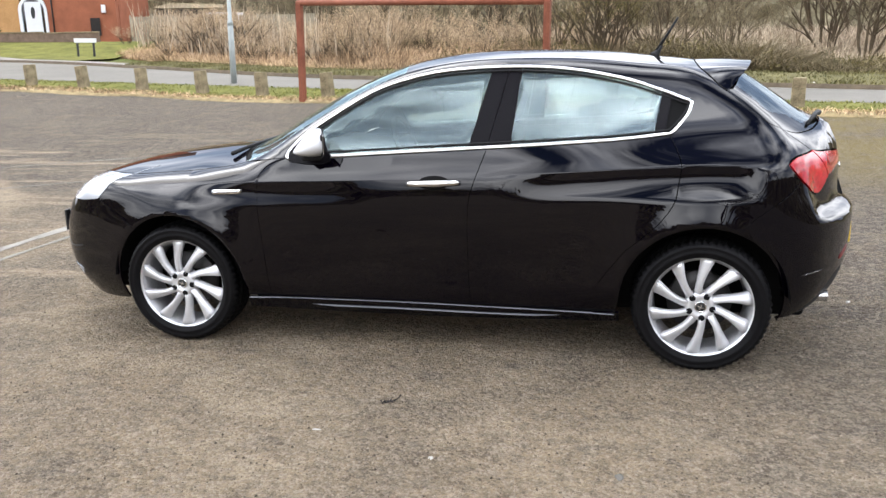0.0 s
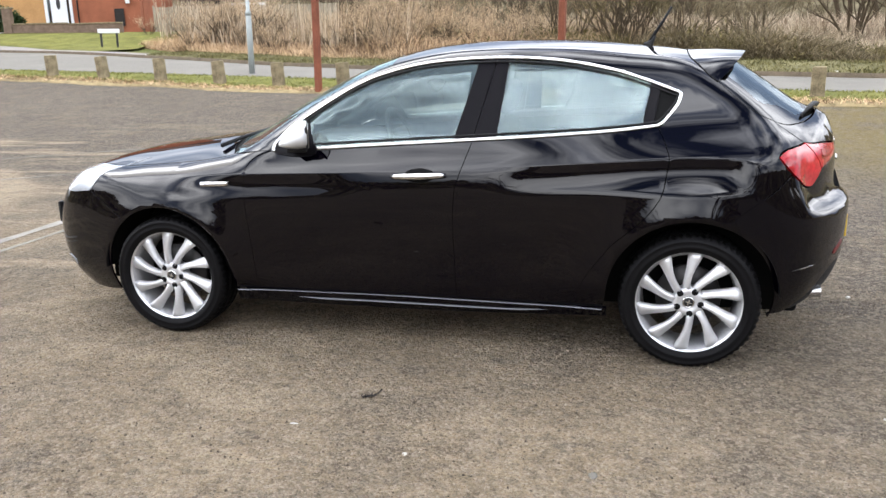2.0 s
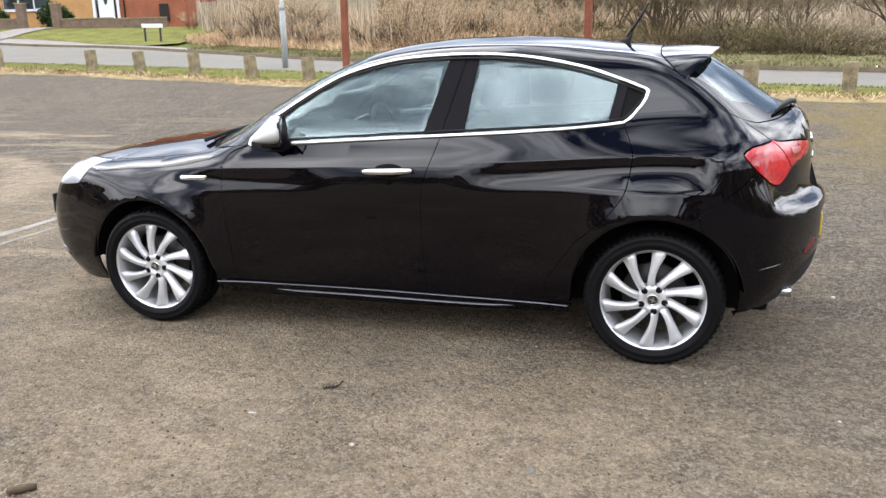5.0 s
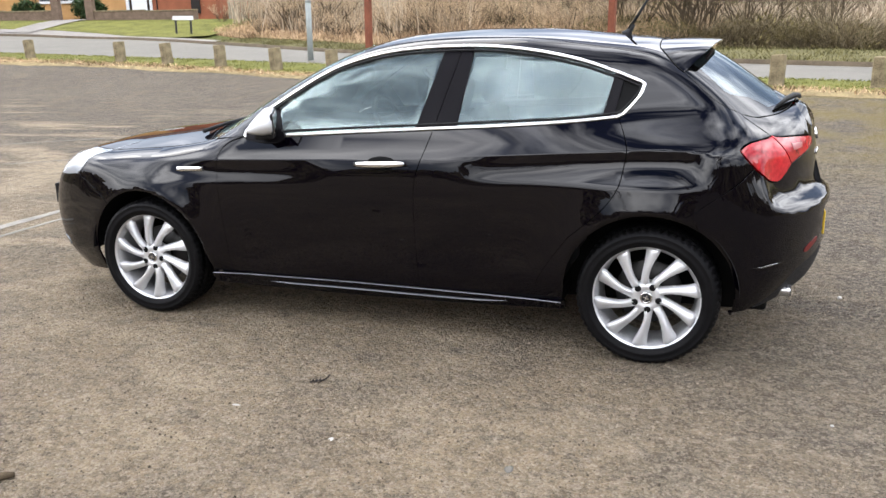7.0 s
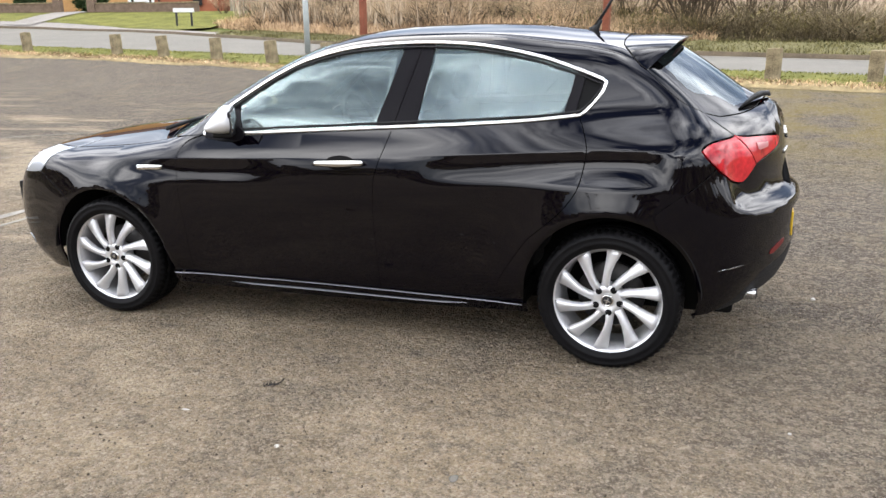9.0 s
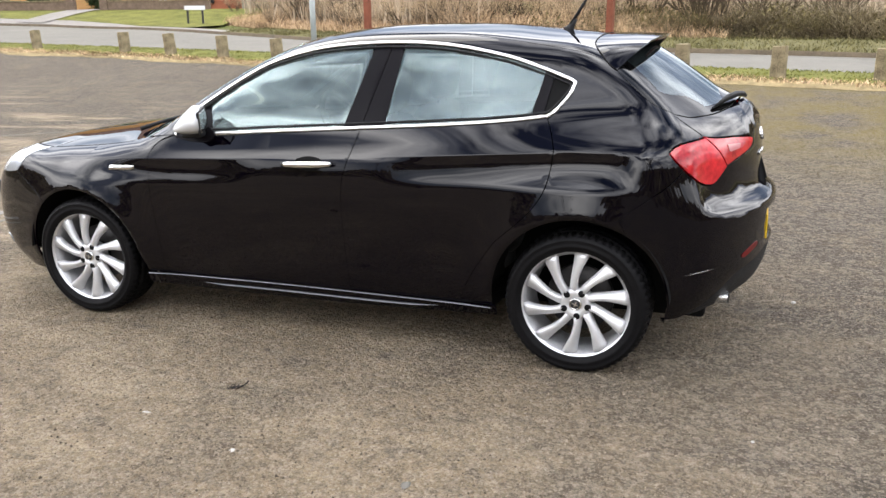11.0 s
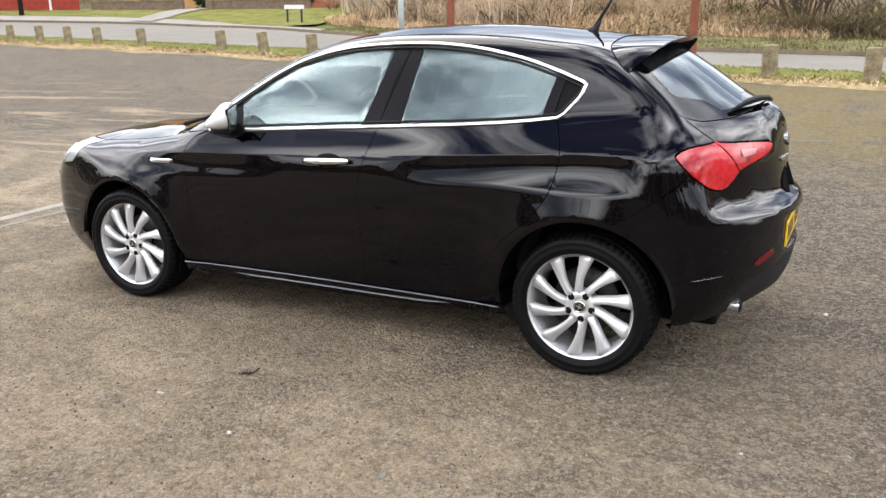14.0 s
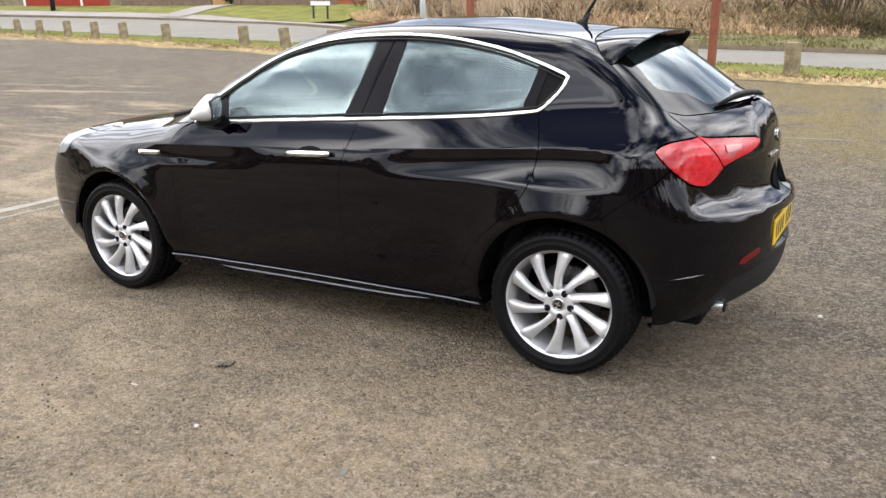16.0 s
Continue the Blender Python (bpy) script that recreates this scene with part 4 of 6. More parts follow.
smoothed(part("dashboard", box(bmesh.new(), (0.42, 1.36, 0.30), pose(-2.02, 0, 0.80, 0, 6), 0.10, 4), PLASTIC, car, "dark dashboard"))
steering = new("steering_wheel")
steering.parent = car
steering.matrix_world = pose(-1.70, 0.36, 0.90, 0, 68, 0)
v, f = tube([(0.185 * math.cos(t), 0.185 * math.sin(t), 0) for t in np.linspace(0, 2 * math.pi, 41)], 0.015, 8, False)
part("steering_rim", raw("steering_rim", v, f, True), PLASTIC, steering)
smoothed(part("steering_boss", box(bmesh.new(), (0.13, 0.2, 0.05), None, 0.02, 3), PLASTIC, steering))
boxed("steering_spoke", (0.03, 0.34, 0.015), pose(0, 0, 0), SATIN, steering)
smoothed(part("rear_view_mirror", box(bmesh.new(), (0.03, 0.22, 0.06), pose(-1.60, 0, 1.31, 0, -15), 0.012, 3), PLASTIC, car))
boxed("parcel_shelf", (0.42, 1.0, 0.02), pose(0.15, 0, 1.0), CLOTH, car, 0.006)


# ---- door mirrors ----
for k in (1, -1):
    mir = new("door_mirror")
    mir.parent = car
    mir.matrix_world = pose(-1.842, -0.898 * k, 1.058, 0, 0, 22 * k) @ Matrix.Scale(0.9, 4)
    bm = bmesh.new()
    bmesh.ops.create_uvsphere(bm, u_segments=32, v_segments=20, radius=1.0)
    for vert in bm.verts:
        x, y, z = vert.co
        q = 0.86
        x, y, z = (math.copysign(abs(c) ** q, c) for c in (x, y, z))
        x = min(x, 0.42)
        f = max(0, -x)
        vert.co = (x * 0.108 + 0.012, y * 0.086 * (1 - 0.30 * f) + 0.012 * z * k, z * (0.080 if z > 0 else 0.064) * (1 - 0.62 * f) - 0.040 * f + 0.010 * max(0, x))
    bmesh.ops.recalc_face_normals(bm, faces=bm.faces)
    smoothed(part("mirror_shell", bm, CAP, mir, "satin silver mirror cap"))
    smoothed(part("mirror_rim", box(bmesh.new(), (0.014, 0.150, 0.118), pose(0.056, 0, 0.004, 7 * k), 0.006, 3), PLASTIC, mir))
    part("mirror_glass", box(bmesh.new(), (0.004, 0.132, 0.10), pose(0.0635, 0, 0.004, 7 * k), 0.0015), CHROME, mir, "silvered mirror glass")
    smoothed(part("mirror_foot", box(bmesh.new(), (0.11, 0.13, 0.034), pose(0.0, 0.045 * k, -0.070), 0.015, 3), PLASTIC, mir))


panel("mirror_base", TRIM, car, side([(-1.995, 0.990), (-1.93, 1.012), (-1.80, 1.018), (-1.772, 0.978), (-1.80, 0.950), (-1.90, 0.946), (-1.99, 0.958)]), off=0.014, rim=0.012, grid=0.015)

# ---- small outside parts ----
aerial = new("aerial")
aerial.parent = car
aerial.matrix_world = pose(-0.222, 0.0, 1.432)
v, f = tube([(-0.012, 0, -0.008), (0.0, 0, 0.006), (0.012, 0, 0.022), (0.026, 0, 0.048)], [0.030, 0.020, 0.012, 0.009], 14)
part("aerial_foot", raw("aerial_foot", v, f, True), PLASTIC, aerial)
v, f = tube([(0.0, 0, 0.02), (0.055, 0, 0.105), (0.105, 0, 0.19)], [0.0085, 0.0075, 0.006], 8)
part("aerial_rod", raw("aerial_rod", v, f, True), PLASTIC, aerial)
wiper = new("rear_wiper")
wiper.parent = car
v, f = tube([(0.612, 0.02, 1.118), (0.602, -0.04, 1.132), (0.575, -0.13, 1.139), (0.545, -0.22, 1.135), (0.50, -0.345, 1.108)], [0.008, 0.012, 0.013, 0.011, 0.005], 10)
part("wiper_arm", raw("wiper_arm", v, f, True), PLASTIC, wiper)
v, f = tube([(0.590, -0.04, 1.128), (0.560, -0.15, 1.129), (0.530, -0.24, 1.121), (0.489, -0.36, 1.098)], [0.008, 0.011, 0.010, 0.005], 6)
part("wiper_blade", raw("wiper_blade", v, f, True), PLASTIC, wiper)
for y0 in (-0.35, 0.2):
    v, f = tube([(-2.43, y0 - 0.2, 0.965), (-2.39, y0, 0.992), (-2.33, y0 + 0.35, 1.018)], [0.012, 0.010, 0.006], 8)
    part("front_wiper", raw("front_wiper", v, f, True), PLASTIC, car)
for k in (1, -1):
    v, f = tube([(0.50, -0.50 * k, 0.285), (0.612, -0.512 * k, 0.289)], [0.026, 0.028], 20, False)
    part("exhaust_tip", raw("exhaust_tip", v, f, True), SATIN, car, "chrome exhaust tip")
    v, f = tube([(0.612, -0.512 * k, 0.289), (0.52, -0.50 * k, 0.286)], [0.0245, 0.023], 20, True)
    part("exhaust_bore", raw("exhaust_bore", v, f, True), UNDER, car)
plate = part("rear_number_plate", box(bmesh.new(), (0.008, 0.52, 0.111), pose(0.747, 0, 0.558), 0.003), YELLOW, car, "yellow rear number plate")
for i in range(7):
    part("plate_bar", box(bmesh.new(), (0.002, 0.026, 0.066), pose(0.7515, -0.205 + 0.062 * i + (0.04 if i > 3 else 0), 0.558), 0), INK, plate)
part("front_number_plate", box(bmesh.new(), (0.012, 0.52, 0.115), pose(-3.51, -0.34, 0.585, 0, 0, 9.4), 0.003), INK, car, "dark front number plate seen edge on")
panel("tail_badge", CHROME, car, side([(0.5525, 0.975), (0.535, 0.968), (0.525, 0.945), (0.535, 0.922), (0.5525, 0.915)], 0.01), pair="across", off=0.008, rim=0.008, gap=0.0005, grid=0.01, label="round chrome badge")
panel("badge_face", INK, car, side([(0.5525, 0.964), (0.541, 0.959), (0.535, 0.945), (0.541, 0.931), (0.5525, 0.926)], 0.01), pair="across", off=0.010, rim=0.0, gap=0.0005, grid=0.01)
for i in range(7):
    c = 0.462 + 0.010 * i
    panel("letter_bar", CHROME, car, side([(c, 0.868), (c + 0.001, 0.884 + 0.004 * (i % 2)), (c + 0.0065, 0.884), (c + 0.0055, 0.868)], 0.006), pair="one", off=0.006, rim=0.005, grid=0.01, gap=0.0)


# ---- ground ----
def strip(name, xs, near, far, n, lift):
    """A sheet between two lines y = near(x) and y = far(x), lying on the land."""
    rows = []
    for t in np.linspace(0, 1, n):
        y = near(xs) * (1 - t) + far(xs) * t
        rows.append(np.stack([xs, y, land(xs, y) + lift(t, xs, y)], 1))
    v = np.vstack(rows)
    k = len(xs)
    f = [(j * k + i, j * k + i + 1, (j + 1) * k + i + 1, (j + 1) * k + i) for j in range(n - 1) for i in range(k - 1)]
    return raw(name, v, f, True)


def ground_material():
    """Worn tarmac: grey binder, brown grit washed over it in patches, pale chippings, moss towards the verge; rough grass beyond."""
    m = bpy.data.materials.new("worn_tarmac")
    m.use_nodes = True
    nt = m.node_tree
    p = nt.nodes["Principled BSDF"]
    p.inputs["Roughness"].default_value = 0.92
    p.inputs["Specular IOR Level"].default_value = 0.1
    ln = nt.links.new
    co = nt.nodes.new("ShaderNodeTexCoord")

    def node_noise(scale, detail=6, rough=0.6, stretch=None):
        n = nt.nodes.new("ShaderNodeTexNoise")
        n.inputs["Scale"].default_value, n.inputs["Detail"].default_value, n.inputs["Roughness"].default_value = scale, detail, rough
        if stretch:
            mp = nt.nodes.new("ShaderNodeMapping")
            mp.inputs["Scale"].default_value = stretch
            ln(co.outputs["Object"], mp.inputs["Vector"])
            ln(mp.outputs["Vector"], n.inputs["Vector"])
        else:
            ln(co.outputs["Object"], n.inputs["Vector"])
        return n.outputs["Fac"]

    def steps(fac, a, b):
        r = nt.nodes.new("ShaderNodeMapRange")
        r.interpolation_type = "SMOOTHSTEP"
        r.inputs["From Min"].default_value, r.inputs["From Max"].default_value = a, b
        ln(fac, r.inputs["Value"])
        return r.outputs["Result"]

    def blend(fac, a, b):
        x = nt.nodes.new("ShaderNodeMix")
        x.data_type = "RGBA"
        ln(fac, x.inputs["Factor"])
        for s, c in (("A", a), ("B", b)):
            if isinstance(c, tuple):
                x.inputs[s].default_value = (*c, 1)
            else:
                ln(c, x.inputs[s])
        return x.outputs["Result"]

    def times(a, b, op="MULTIPLY"):
        x = nt.nodes.new("ShaderNodeMath")
        x.operation = op
        for i, c in enumerate((a, b)):
            if isinstance(c, (int, float)):
                x.inputs[i].default_value = c
            else:
                ln(c, x.inputs[i])
        return x.outputs[0]

    sep = nt.nodes.new("ShaderNodeSeparateXYZ")
    ln(co.outputs["Object"], sep.inputs[0])
    q = times(times(sep.outputs["X"], 0.196), times(sep.outputs["Y"], 0.981), "ADD")
    colour = blend(steps(node_noise(2.2, 9, 0.7), 0.35, 0.7), TAR_DARK, TAR_GREY)
    colour = blend(times(steps(node_noise(0.35, 5), 0.5, 0.7), 0.45), colour, TAR_PALE)
    # brown grit: broad patches, hand-sized mottling and pits
    sandy = blend(steps(node_noise(9, 8, 0.72), 0.36, 0.64), GRIT_DARK, GRIT)
    sandy = blend(times(steps(node_noise(1.6, 6, 0.65, (0.8, 1.3, 1)), 0.47, 0.62), 0.75), sandy, GRIT_PALE)
    sandy = blend(times(steps(node_noise(0.9, 8, 0.7, (1, 1.2, 1)), 0.50, 0.60), 0.55), sandy, GRIT_GREY)
    sandy = blend(times(steps(node_noise(3.4, 8, 0.7), 0.50, 0.62), 0.5), sandy, GRIT_WARM)
    sandy = blend(times(steps(node_noise(4.3, 8, 0.7, (0.9, 1.4, 1)), 0.54, 0.64), 0.55), sandy, TAR_GREY)
    near = times(steps(q, 4.0, -0.6), steps(sep.outputs["X"], 2.6, -0.8))
    near = times(near, steps(times(near, times(times(node_noise(0.75, 8, 0.65, (0.7, 1.5, 1)), -0.5, "ADD"), 3.2), "ADD"), 0.10, 0.55))
    colour = blend(near, colour, sandy)
    # broad darker and paler areas, and pale scuffed streaks where cars turn
    colour = blend(times(steps(node_noise(0.55, 9, 0.72), 0.47, 0.62), 0.6), colour, TAR_DARK)
    colour = blend(times(steps(node_noise(2.6, 9, 0.75), 0.50, 0.62), 0.65), colour, GRIT_DARK)
    colour = blend(times(times(steps(node_noise(1.3, 7, 0.65, (0.28, 1.7, 1)), 0.51, 0.62), steps(sep.outputs["X"], -2.6, -4.2)), times(steps(q, 7.5, 3.5), 0.9)), colour, GRIT_PALE)
    # pale curved marks where wheels have turned
    rim = times(times(times(sep.outputs["X"], 9.7, "ADD"), 2.0, "POWER"), times(times(sep.outputs["Y"], -0.9, "ADD"), 2.0, "POWER"), "ADD")
    rim = times(times(rim, 0.5, "POWER"), times(node_noise(1.4, 5), 0.5), "ADD")
    for r, w, much in ((3.62, 0.34, 1.0), (2.45, 0.24, 0.7)):
        band = times(times(rim, -r, "ADD"), 2.0, "POWER")
        band = times(steps(band, w * w, 0.0), steps(sep.outputs["X"], -9.6, -8.6))
        colour = blend(times(times(band, steps(node_noise(5, 7, 0.7), 0.30, 0.60)), much), colour, GRIT_PALE)
    moss = times(steps(q, 2.9, 7.0), times(steps(sep.outputs["X"], -5.0, 0.2), steps(node_noise(1.1, 7), 0.30, 0.58)))
    colour = blend(times(moss, 0.9), colour, (0.172, 0.132, 0.040))
    def stones(scale):
        """Random tone and distance from the middle of stones of one size."""
        v = nt.nodes.new("ShaderNodeTexVoronoi")
        v.inputs["Scale"].default_value = scale
        ln(co.outputs["Object"], v.inputs["Vector"])
        c = nt.nodes.new("ShaderNodeSeparateColor")
        ln(v.outputs["Color"], c.inputs[0])
        return c.outputs[0], c.outputs[1], v.outputs["Distance"]

    pale_a, dark_a, far_a = stones(75)
    pale_b, dark_b, far_b = stones(160)
    pale_c, dark_c, far_c = stones(32)
    for pale, dark, mix in ((pale_c, dark_c, 0.29), (pale_a, dark_a, 0.36), (pale_b, dark_b, 0.32)):
        colour = blend(times(steps(pale, 0.55, 0.98), mix), colour, STONE_PALE)
        colour = blend(times(steps(dark, 0.55, 0.98), mix), colour, STONE_DARK)
    colour = blend(times(steps(node_noise(40, 6, 0.75), 0.53, 0.66), 0.5), colour, STONE_DARK)
    colour = blend(times(steps(node_noise(47, 6, 0.75), 0.53, 0.66), 0.5), colour, STONE_PALE)
    colour = blend(times(moss, times(steps(node_noise(7, 7, 0.7), 0.34, 0.62), 0.6)), colour, (0.180, 0.140, 0.050))
    field = blend(steps(node_noise(0.6, 8, 0.7), 0.35, 0.65), (0.118, 0.105, 0.041), (0.109, 0.133, 0.0319))
    colour = blend(steps(q, 10.9, 11.1), colour, field)
    ln(colour, p.inputs["Base Color"])
    bp = nt.nodes.new("ShaderNodeBump")
    bp.inputs["Strength"].default_value, bp.inputs["Distance"].default_value = 1.0, 0.03
    lumps = times(times(times(far_a, -0.9), times(far_b, -0.5), "ADD"), times(far_c, -0.9), "ADD")
    ln(times(lumps, times(node_noise(60, 7, 0.75), times(node_noise(14, 6, 0.65), 1.0), "ADD"), "ADD"), bp.inputs["Height"])
    ln(bp.outputs["Normal"], p.inputs["Normal"])
    return m


TAR_DARK, TAR_GREY, TAR_PALE = (0.066, 0.057, 0.045), (0.104, 0.089, 0.071), (0.145, 0.125, 0.098)
GRIT_DARK, GRIT, GRIT_PALE, GRIT_GREY = (0.175, 0.135, 0.087), (0.306, 0.238, 0.153), (0.395, 0.316, 0.211), (0.206, 0.169, 0.120)
STONE_PALE, STONE_DARK, GRIT_WARM = (0.43, 0.365, 0.285), (0.060, 0.050, 0.040), (0.285, 0.222, 0.144)
TARMAC = ground_material()
LAWN = mat("verge_turf", (0.0709, 0.0826, 0.017), 0.95, spec=0.1, noise_scale=1.3, spread=0.3, second=(0.123, 0.117, 0.0307), bump=0.6, bump_scale=30)
DULL_TURF = mat("rough_turf", (0.068, 0.064, 0.024), 0.95, spec=0.1, noise_scale=1.1, spread=0.35, second=(0.104, 0.092, 0.04), bump=0.6, bump_scale=30)
DULL_BLADES = mat("rough_grass_blades", (0.08, 0.0784, 0.0272), 0.8, spec=0.1, noise_scale=0.8, spread=0.35, second=(0.136, 0.12, 0.052), island=True)
BLADES = mat("grass_blades", (0.0945, 0.114, 0.0221), 0.8, spec=0.1, noise_scale=0.8, spread=0.3, second=(0.161, 0.151, 0.0409), island=True)
LITTERED = mat("dead_leaf_litter", (0.147, 0.11, 0.0587), 0.95, spec=0.1, noise_scale=6, spread=0.5, second=(0.235, 0.184, 0.0955), bump=0.8, bump_scale=50)
ROADWAY = mat("road_tarmac", (0.135, 0.127, 0.11), 0.9, spec=0.1, noise_scale=0.5, spread=0.14, bump=0.25, bump_scale=90)
PAVING = mat("grey_footway", (0.191, 0.177, 0.159), 0.9, spec=0.1, noise_scale=0.8, spread=0.2, bump=0.2, bump_scale=60)
KERB = mat("dirty_kerb", (0.0798, 0.0627, 0.0426), 0.95, spec=0.1, noise_scale=4, spread=0.5, bump=0.6, bump_scale=40)
LINE = mat("worn_white_line", (0.19, 0.176, 0.152), 0.9, spec=0.1, noise_scale=3, spread=0.4, fine=60)
FAINT = mat("faded_white_line", (0.161, 0.15, 0.125), 0.9, spec=0.1, noise_scale=2, spread=0.35, fine=50)
CONCRETE = mat("weathered_concrete", (0.118, 0.096, 0.062), 0.95, spec=0.1, noise_scale=7, spread=0.6, second=(0.205, 0.168, 0.104), bump=0.5, bump_scale=50)
OXIDE = mat("red_oxide_paint", (0.169, 0.06, 0.035), 0.6, spec=0.1, noise_scale=5, spread=0.35)
GALV = mat("galvanised_steel", (0.24, 0.262, 0.252), 0.6, metal=0.0, noise_scale=5, spread=0.2)
BRICK = mat("orange_red_brick", (0.245, 0.091, 0.05), 0.9, spec=0.1, noise_scale=1.5, spread=0.25, fine=30)
RENDER_WALL = mat("ochre_render", (0.381, 0.217, 0.091), 0.9, spec=0.1, noise_scale=1.5, spread=0.25)
WALLBRICK = mat("garden_wall_brick", (0.145, 0.105, 0.0774), 0.95, spec=0.1, noise_scale=4, spread=0.4, fine=40)
UPVC = mat("white_upvc", (0.616, 0.616, 0.616), 0.35, spec=0.1, noise_scale=1, spread=0.04)
ROOFTILE = mat("brown_roof_tile", (0.091, 0.0546, 0.041), 0.9, spec=0.1, noise_scale=3, spread=0.3)
DARKWOOD = mat("dark_stained_wood", (0.0272, 0.0238, 0.0217), 0.8, spec=0.1, noise_scale=5, spread=0.3)
PALEWOOD = mat("weathered_fence_board", (0.245, 0.215, 0.159), 0.9, spec=0.1, noise_scale=3, spread=0.35, island=True)
REDWOOD = mat("red_stained_fence", (0.237, 0.041, 0.0272), 0.8, spec=0.1, noise_scale=3, spread=0.3)
REED = mat("dry_reed", (0.229, 0.145, 0.083), 0.9, spec=0.1, noise_scale=0.4, spread=0.5, second=(0.43, 0.31, 0.19), island=True)
STRAW = mat("pale_straw", (0.306, 0.232, 0.161), 0.9, spec=0.1, noise_scale=0.5, spread=0.35, second=(0.403, 0.331, 0.241), island=True)
TWIG = mat("bare_twig", (0.098, 0.078, 0.046), 0.9, spec=0.1, noise_scale=0.6, spread=0.4, second=(0.172, 0.138, 0.083), island=True)
OLIVE = mat("olive_bramble", (0.062, 0.055, 0.019), 0.8, spec=0.1, noise_scale=0.7, spread=0.45, second=(0.108, 0.088, 0.034), island=True)
THICKET = mat("brown_thicket_twig", (0.235, 0.165, 0.102), 0.9, spec=0.1, noise_scale=0.6, spread=0.45, second=(0.43, 0.325, 0.21), island=True)
BARK = mat("grey_bark", (0.0775, 0.0587, 0.0375), 0.95, spec=0.1, noise_scale=4, spread=0.4, bump=0.6, bump_scale=30)
WOODS = mat("far_bare_wood", (0.106, 0.09, 0.055), 0.95, spec=0.1, noise_scale=0.5, spread=0.5, second=(0.15, 0.128, 0.0825), fine=6)
LEAF = mat("evergreen_leaf", (0.0319, 0.0546, 0.0182), 0.6, spec=0.1, noise_scale=2, spread=0.4, island=True)
STONE = mat("loose_chipping", (0.105, 0.083, 0.060), 0.9, spec=0.1, noise_scale=20, spread=0.45, second=(0.235, 0.192, 0.142), island=True)
WHITE = mat("white_litter", (0.50, 0.48, 0.44), 0.6, spec=0.1, noise_scale=8, spread=0.1)

xs = np.concatenate([np.linspace(-400, -62, 14), np.linspace(-60, 30, 150), np.linspace(36, 400, 14)])
ys = np.concatenate([np.linspace(-300, -22, 12), np.linspace(-20, 60, 130), np.linspace(70, 600, 14)])
gx, gy = np.meshgrid(xs, ys)
n, m = len(xs), len(ys)
low = np.where((gy > road_near(gx) - 0.1) & (gy < road_far(gx) + 0.1), 0.05, 0.0)
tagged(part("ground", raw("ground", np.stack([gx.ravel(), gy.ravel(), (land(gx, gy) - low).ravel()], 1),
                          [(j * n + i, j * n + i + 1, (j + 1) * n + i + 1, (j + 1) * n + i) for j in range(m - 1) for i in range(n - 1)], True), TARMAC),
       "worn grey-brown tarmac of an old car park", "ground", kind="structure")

long_x = np.linspace(-58, 40, 330)
tagged(part("road", strip("road", np.linspace(-52, 40, 220), road_near, road_far, 5, lambda t, x, y: 0.012), ROADWAY), "pale grey tarmac road", "road", kind="structure")
kerb_line = lambda x: 11.36 - 0.2 * x - 0.62 + 0.05 * np.sin(x * 2.1) + 0.04 * np.sin(x * 5.3)
ruffle = np.random.RandomState(3)
tagged(part("verge", strip("verge", long_x, lambda x: kerb_line(x) + 0.05, road_near, 9, lambda t, x, y: 0.05 * (0.35 + 0.65 * math.sin(math.pi * min(1, 0.12 + 0.8 * t))) + 0.012 * ruffle.randn(len(x)) * (0 < t < 1)), LAWN),
       "narrow grass verge between car park and road", "verge", kind="structure")
tagged(part("litter_strip", strip("litter_strip", long_x, lambda x: kerb_line(x) - 0.32 - 0.1 * np.sin(x * 1.3), lambda x: kerb_line(x) + 0.30 + 0.08 * np.sin(x * 1.9), 7,
                                  lambda t, x, y: 0.006 + 0.10 * t * (1.15 - t) + 0.02 * ruffle.rand(len(x)) * (0.1 < t < 0.95)), LITTERED), "strip of dead leaves and dry moss along the kerb", "leaf litter", kind="stuff")
bank = lambda x: road_far(x) + np.interp(x, [-16, -9, -3, 8], [2.8, 3.4, 5.6, 5.6])
far_verge = lambda x: bank(x) + 0.3
tagged(part("far_verge", strip("far_verge", np.linspace(-20, 40, 120), lambda x: road_far(x) + 0.03, far_verge, 5, lambda t, x, y: 0.09 * min(1, 4 * t) + 0.02 + 0.02 * ruffle.randn(len(x)) * (t > 0)), DULL_TURF),
       "muddy grass verge beyond the road", "verge", kind="structure")
tagged(part("pavement", strip("pavement", np.linspace(-52, -20, 90), lambda x: road_far(x) + 0.02, lambda x: road_far(x) + 1.25, 3, lambda t, x, y: 0.10), PAVING), "grey tarmac footway with a raised kerb", "pavement", kind="structure")
wall_y = lambda x: WALL_FOOT[1] + (x - WALL_FOOT[0]) * 0.311
tagged(part("lawn", strip("lawn", np.linspace(-52, -24.5, 90), lambda x: np.minimum(road_far(x) + 1.25, wall_y(x) - 0.1), lambda x: wall_y(x) + 0.1, 4, lambda t, x, y: 0.115 - 0.02 * (0 < t < 1)), LAWN), "mown front lawn before the garden wall", "lawn", kind="structure")
drive = np.linspace(-35.4, -33.9, 6)
tagged(part("driveway", strip("driveway", drive, lambda x: road_far(x) + 0.3, lambda x: wall_y(x) + 4, 8, lambda t, x, y: 0.14), PAVING), "grey driveway between the gate pillars", "driveway", kind="structure")
tagged(part("kerb", strip("kerb", np.linspace(-52, 40, 200), lambda x: road_far(x) - 0.10, lambda x: road_far(x) + 0.04, 3, lambda t, x, y: 0.115 if t else 0.0), KERB), "low dark kerb along the far side", "kerb", kind="structure")
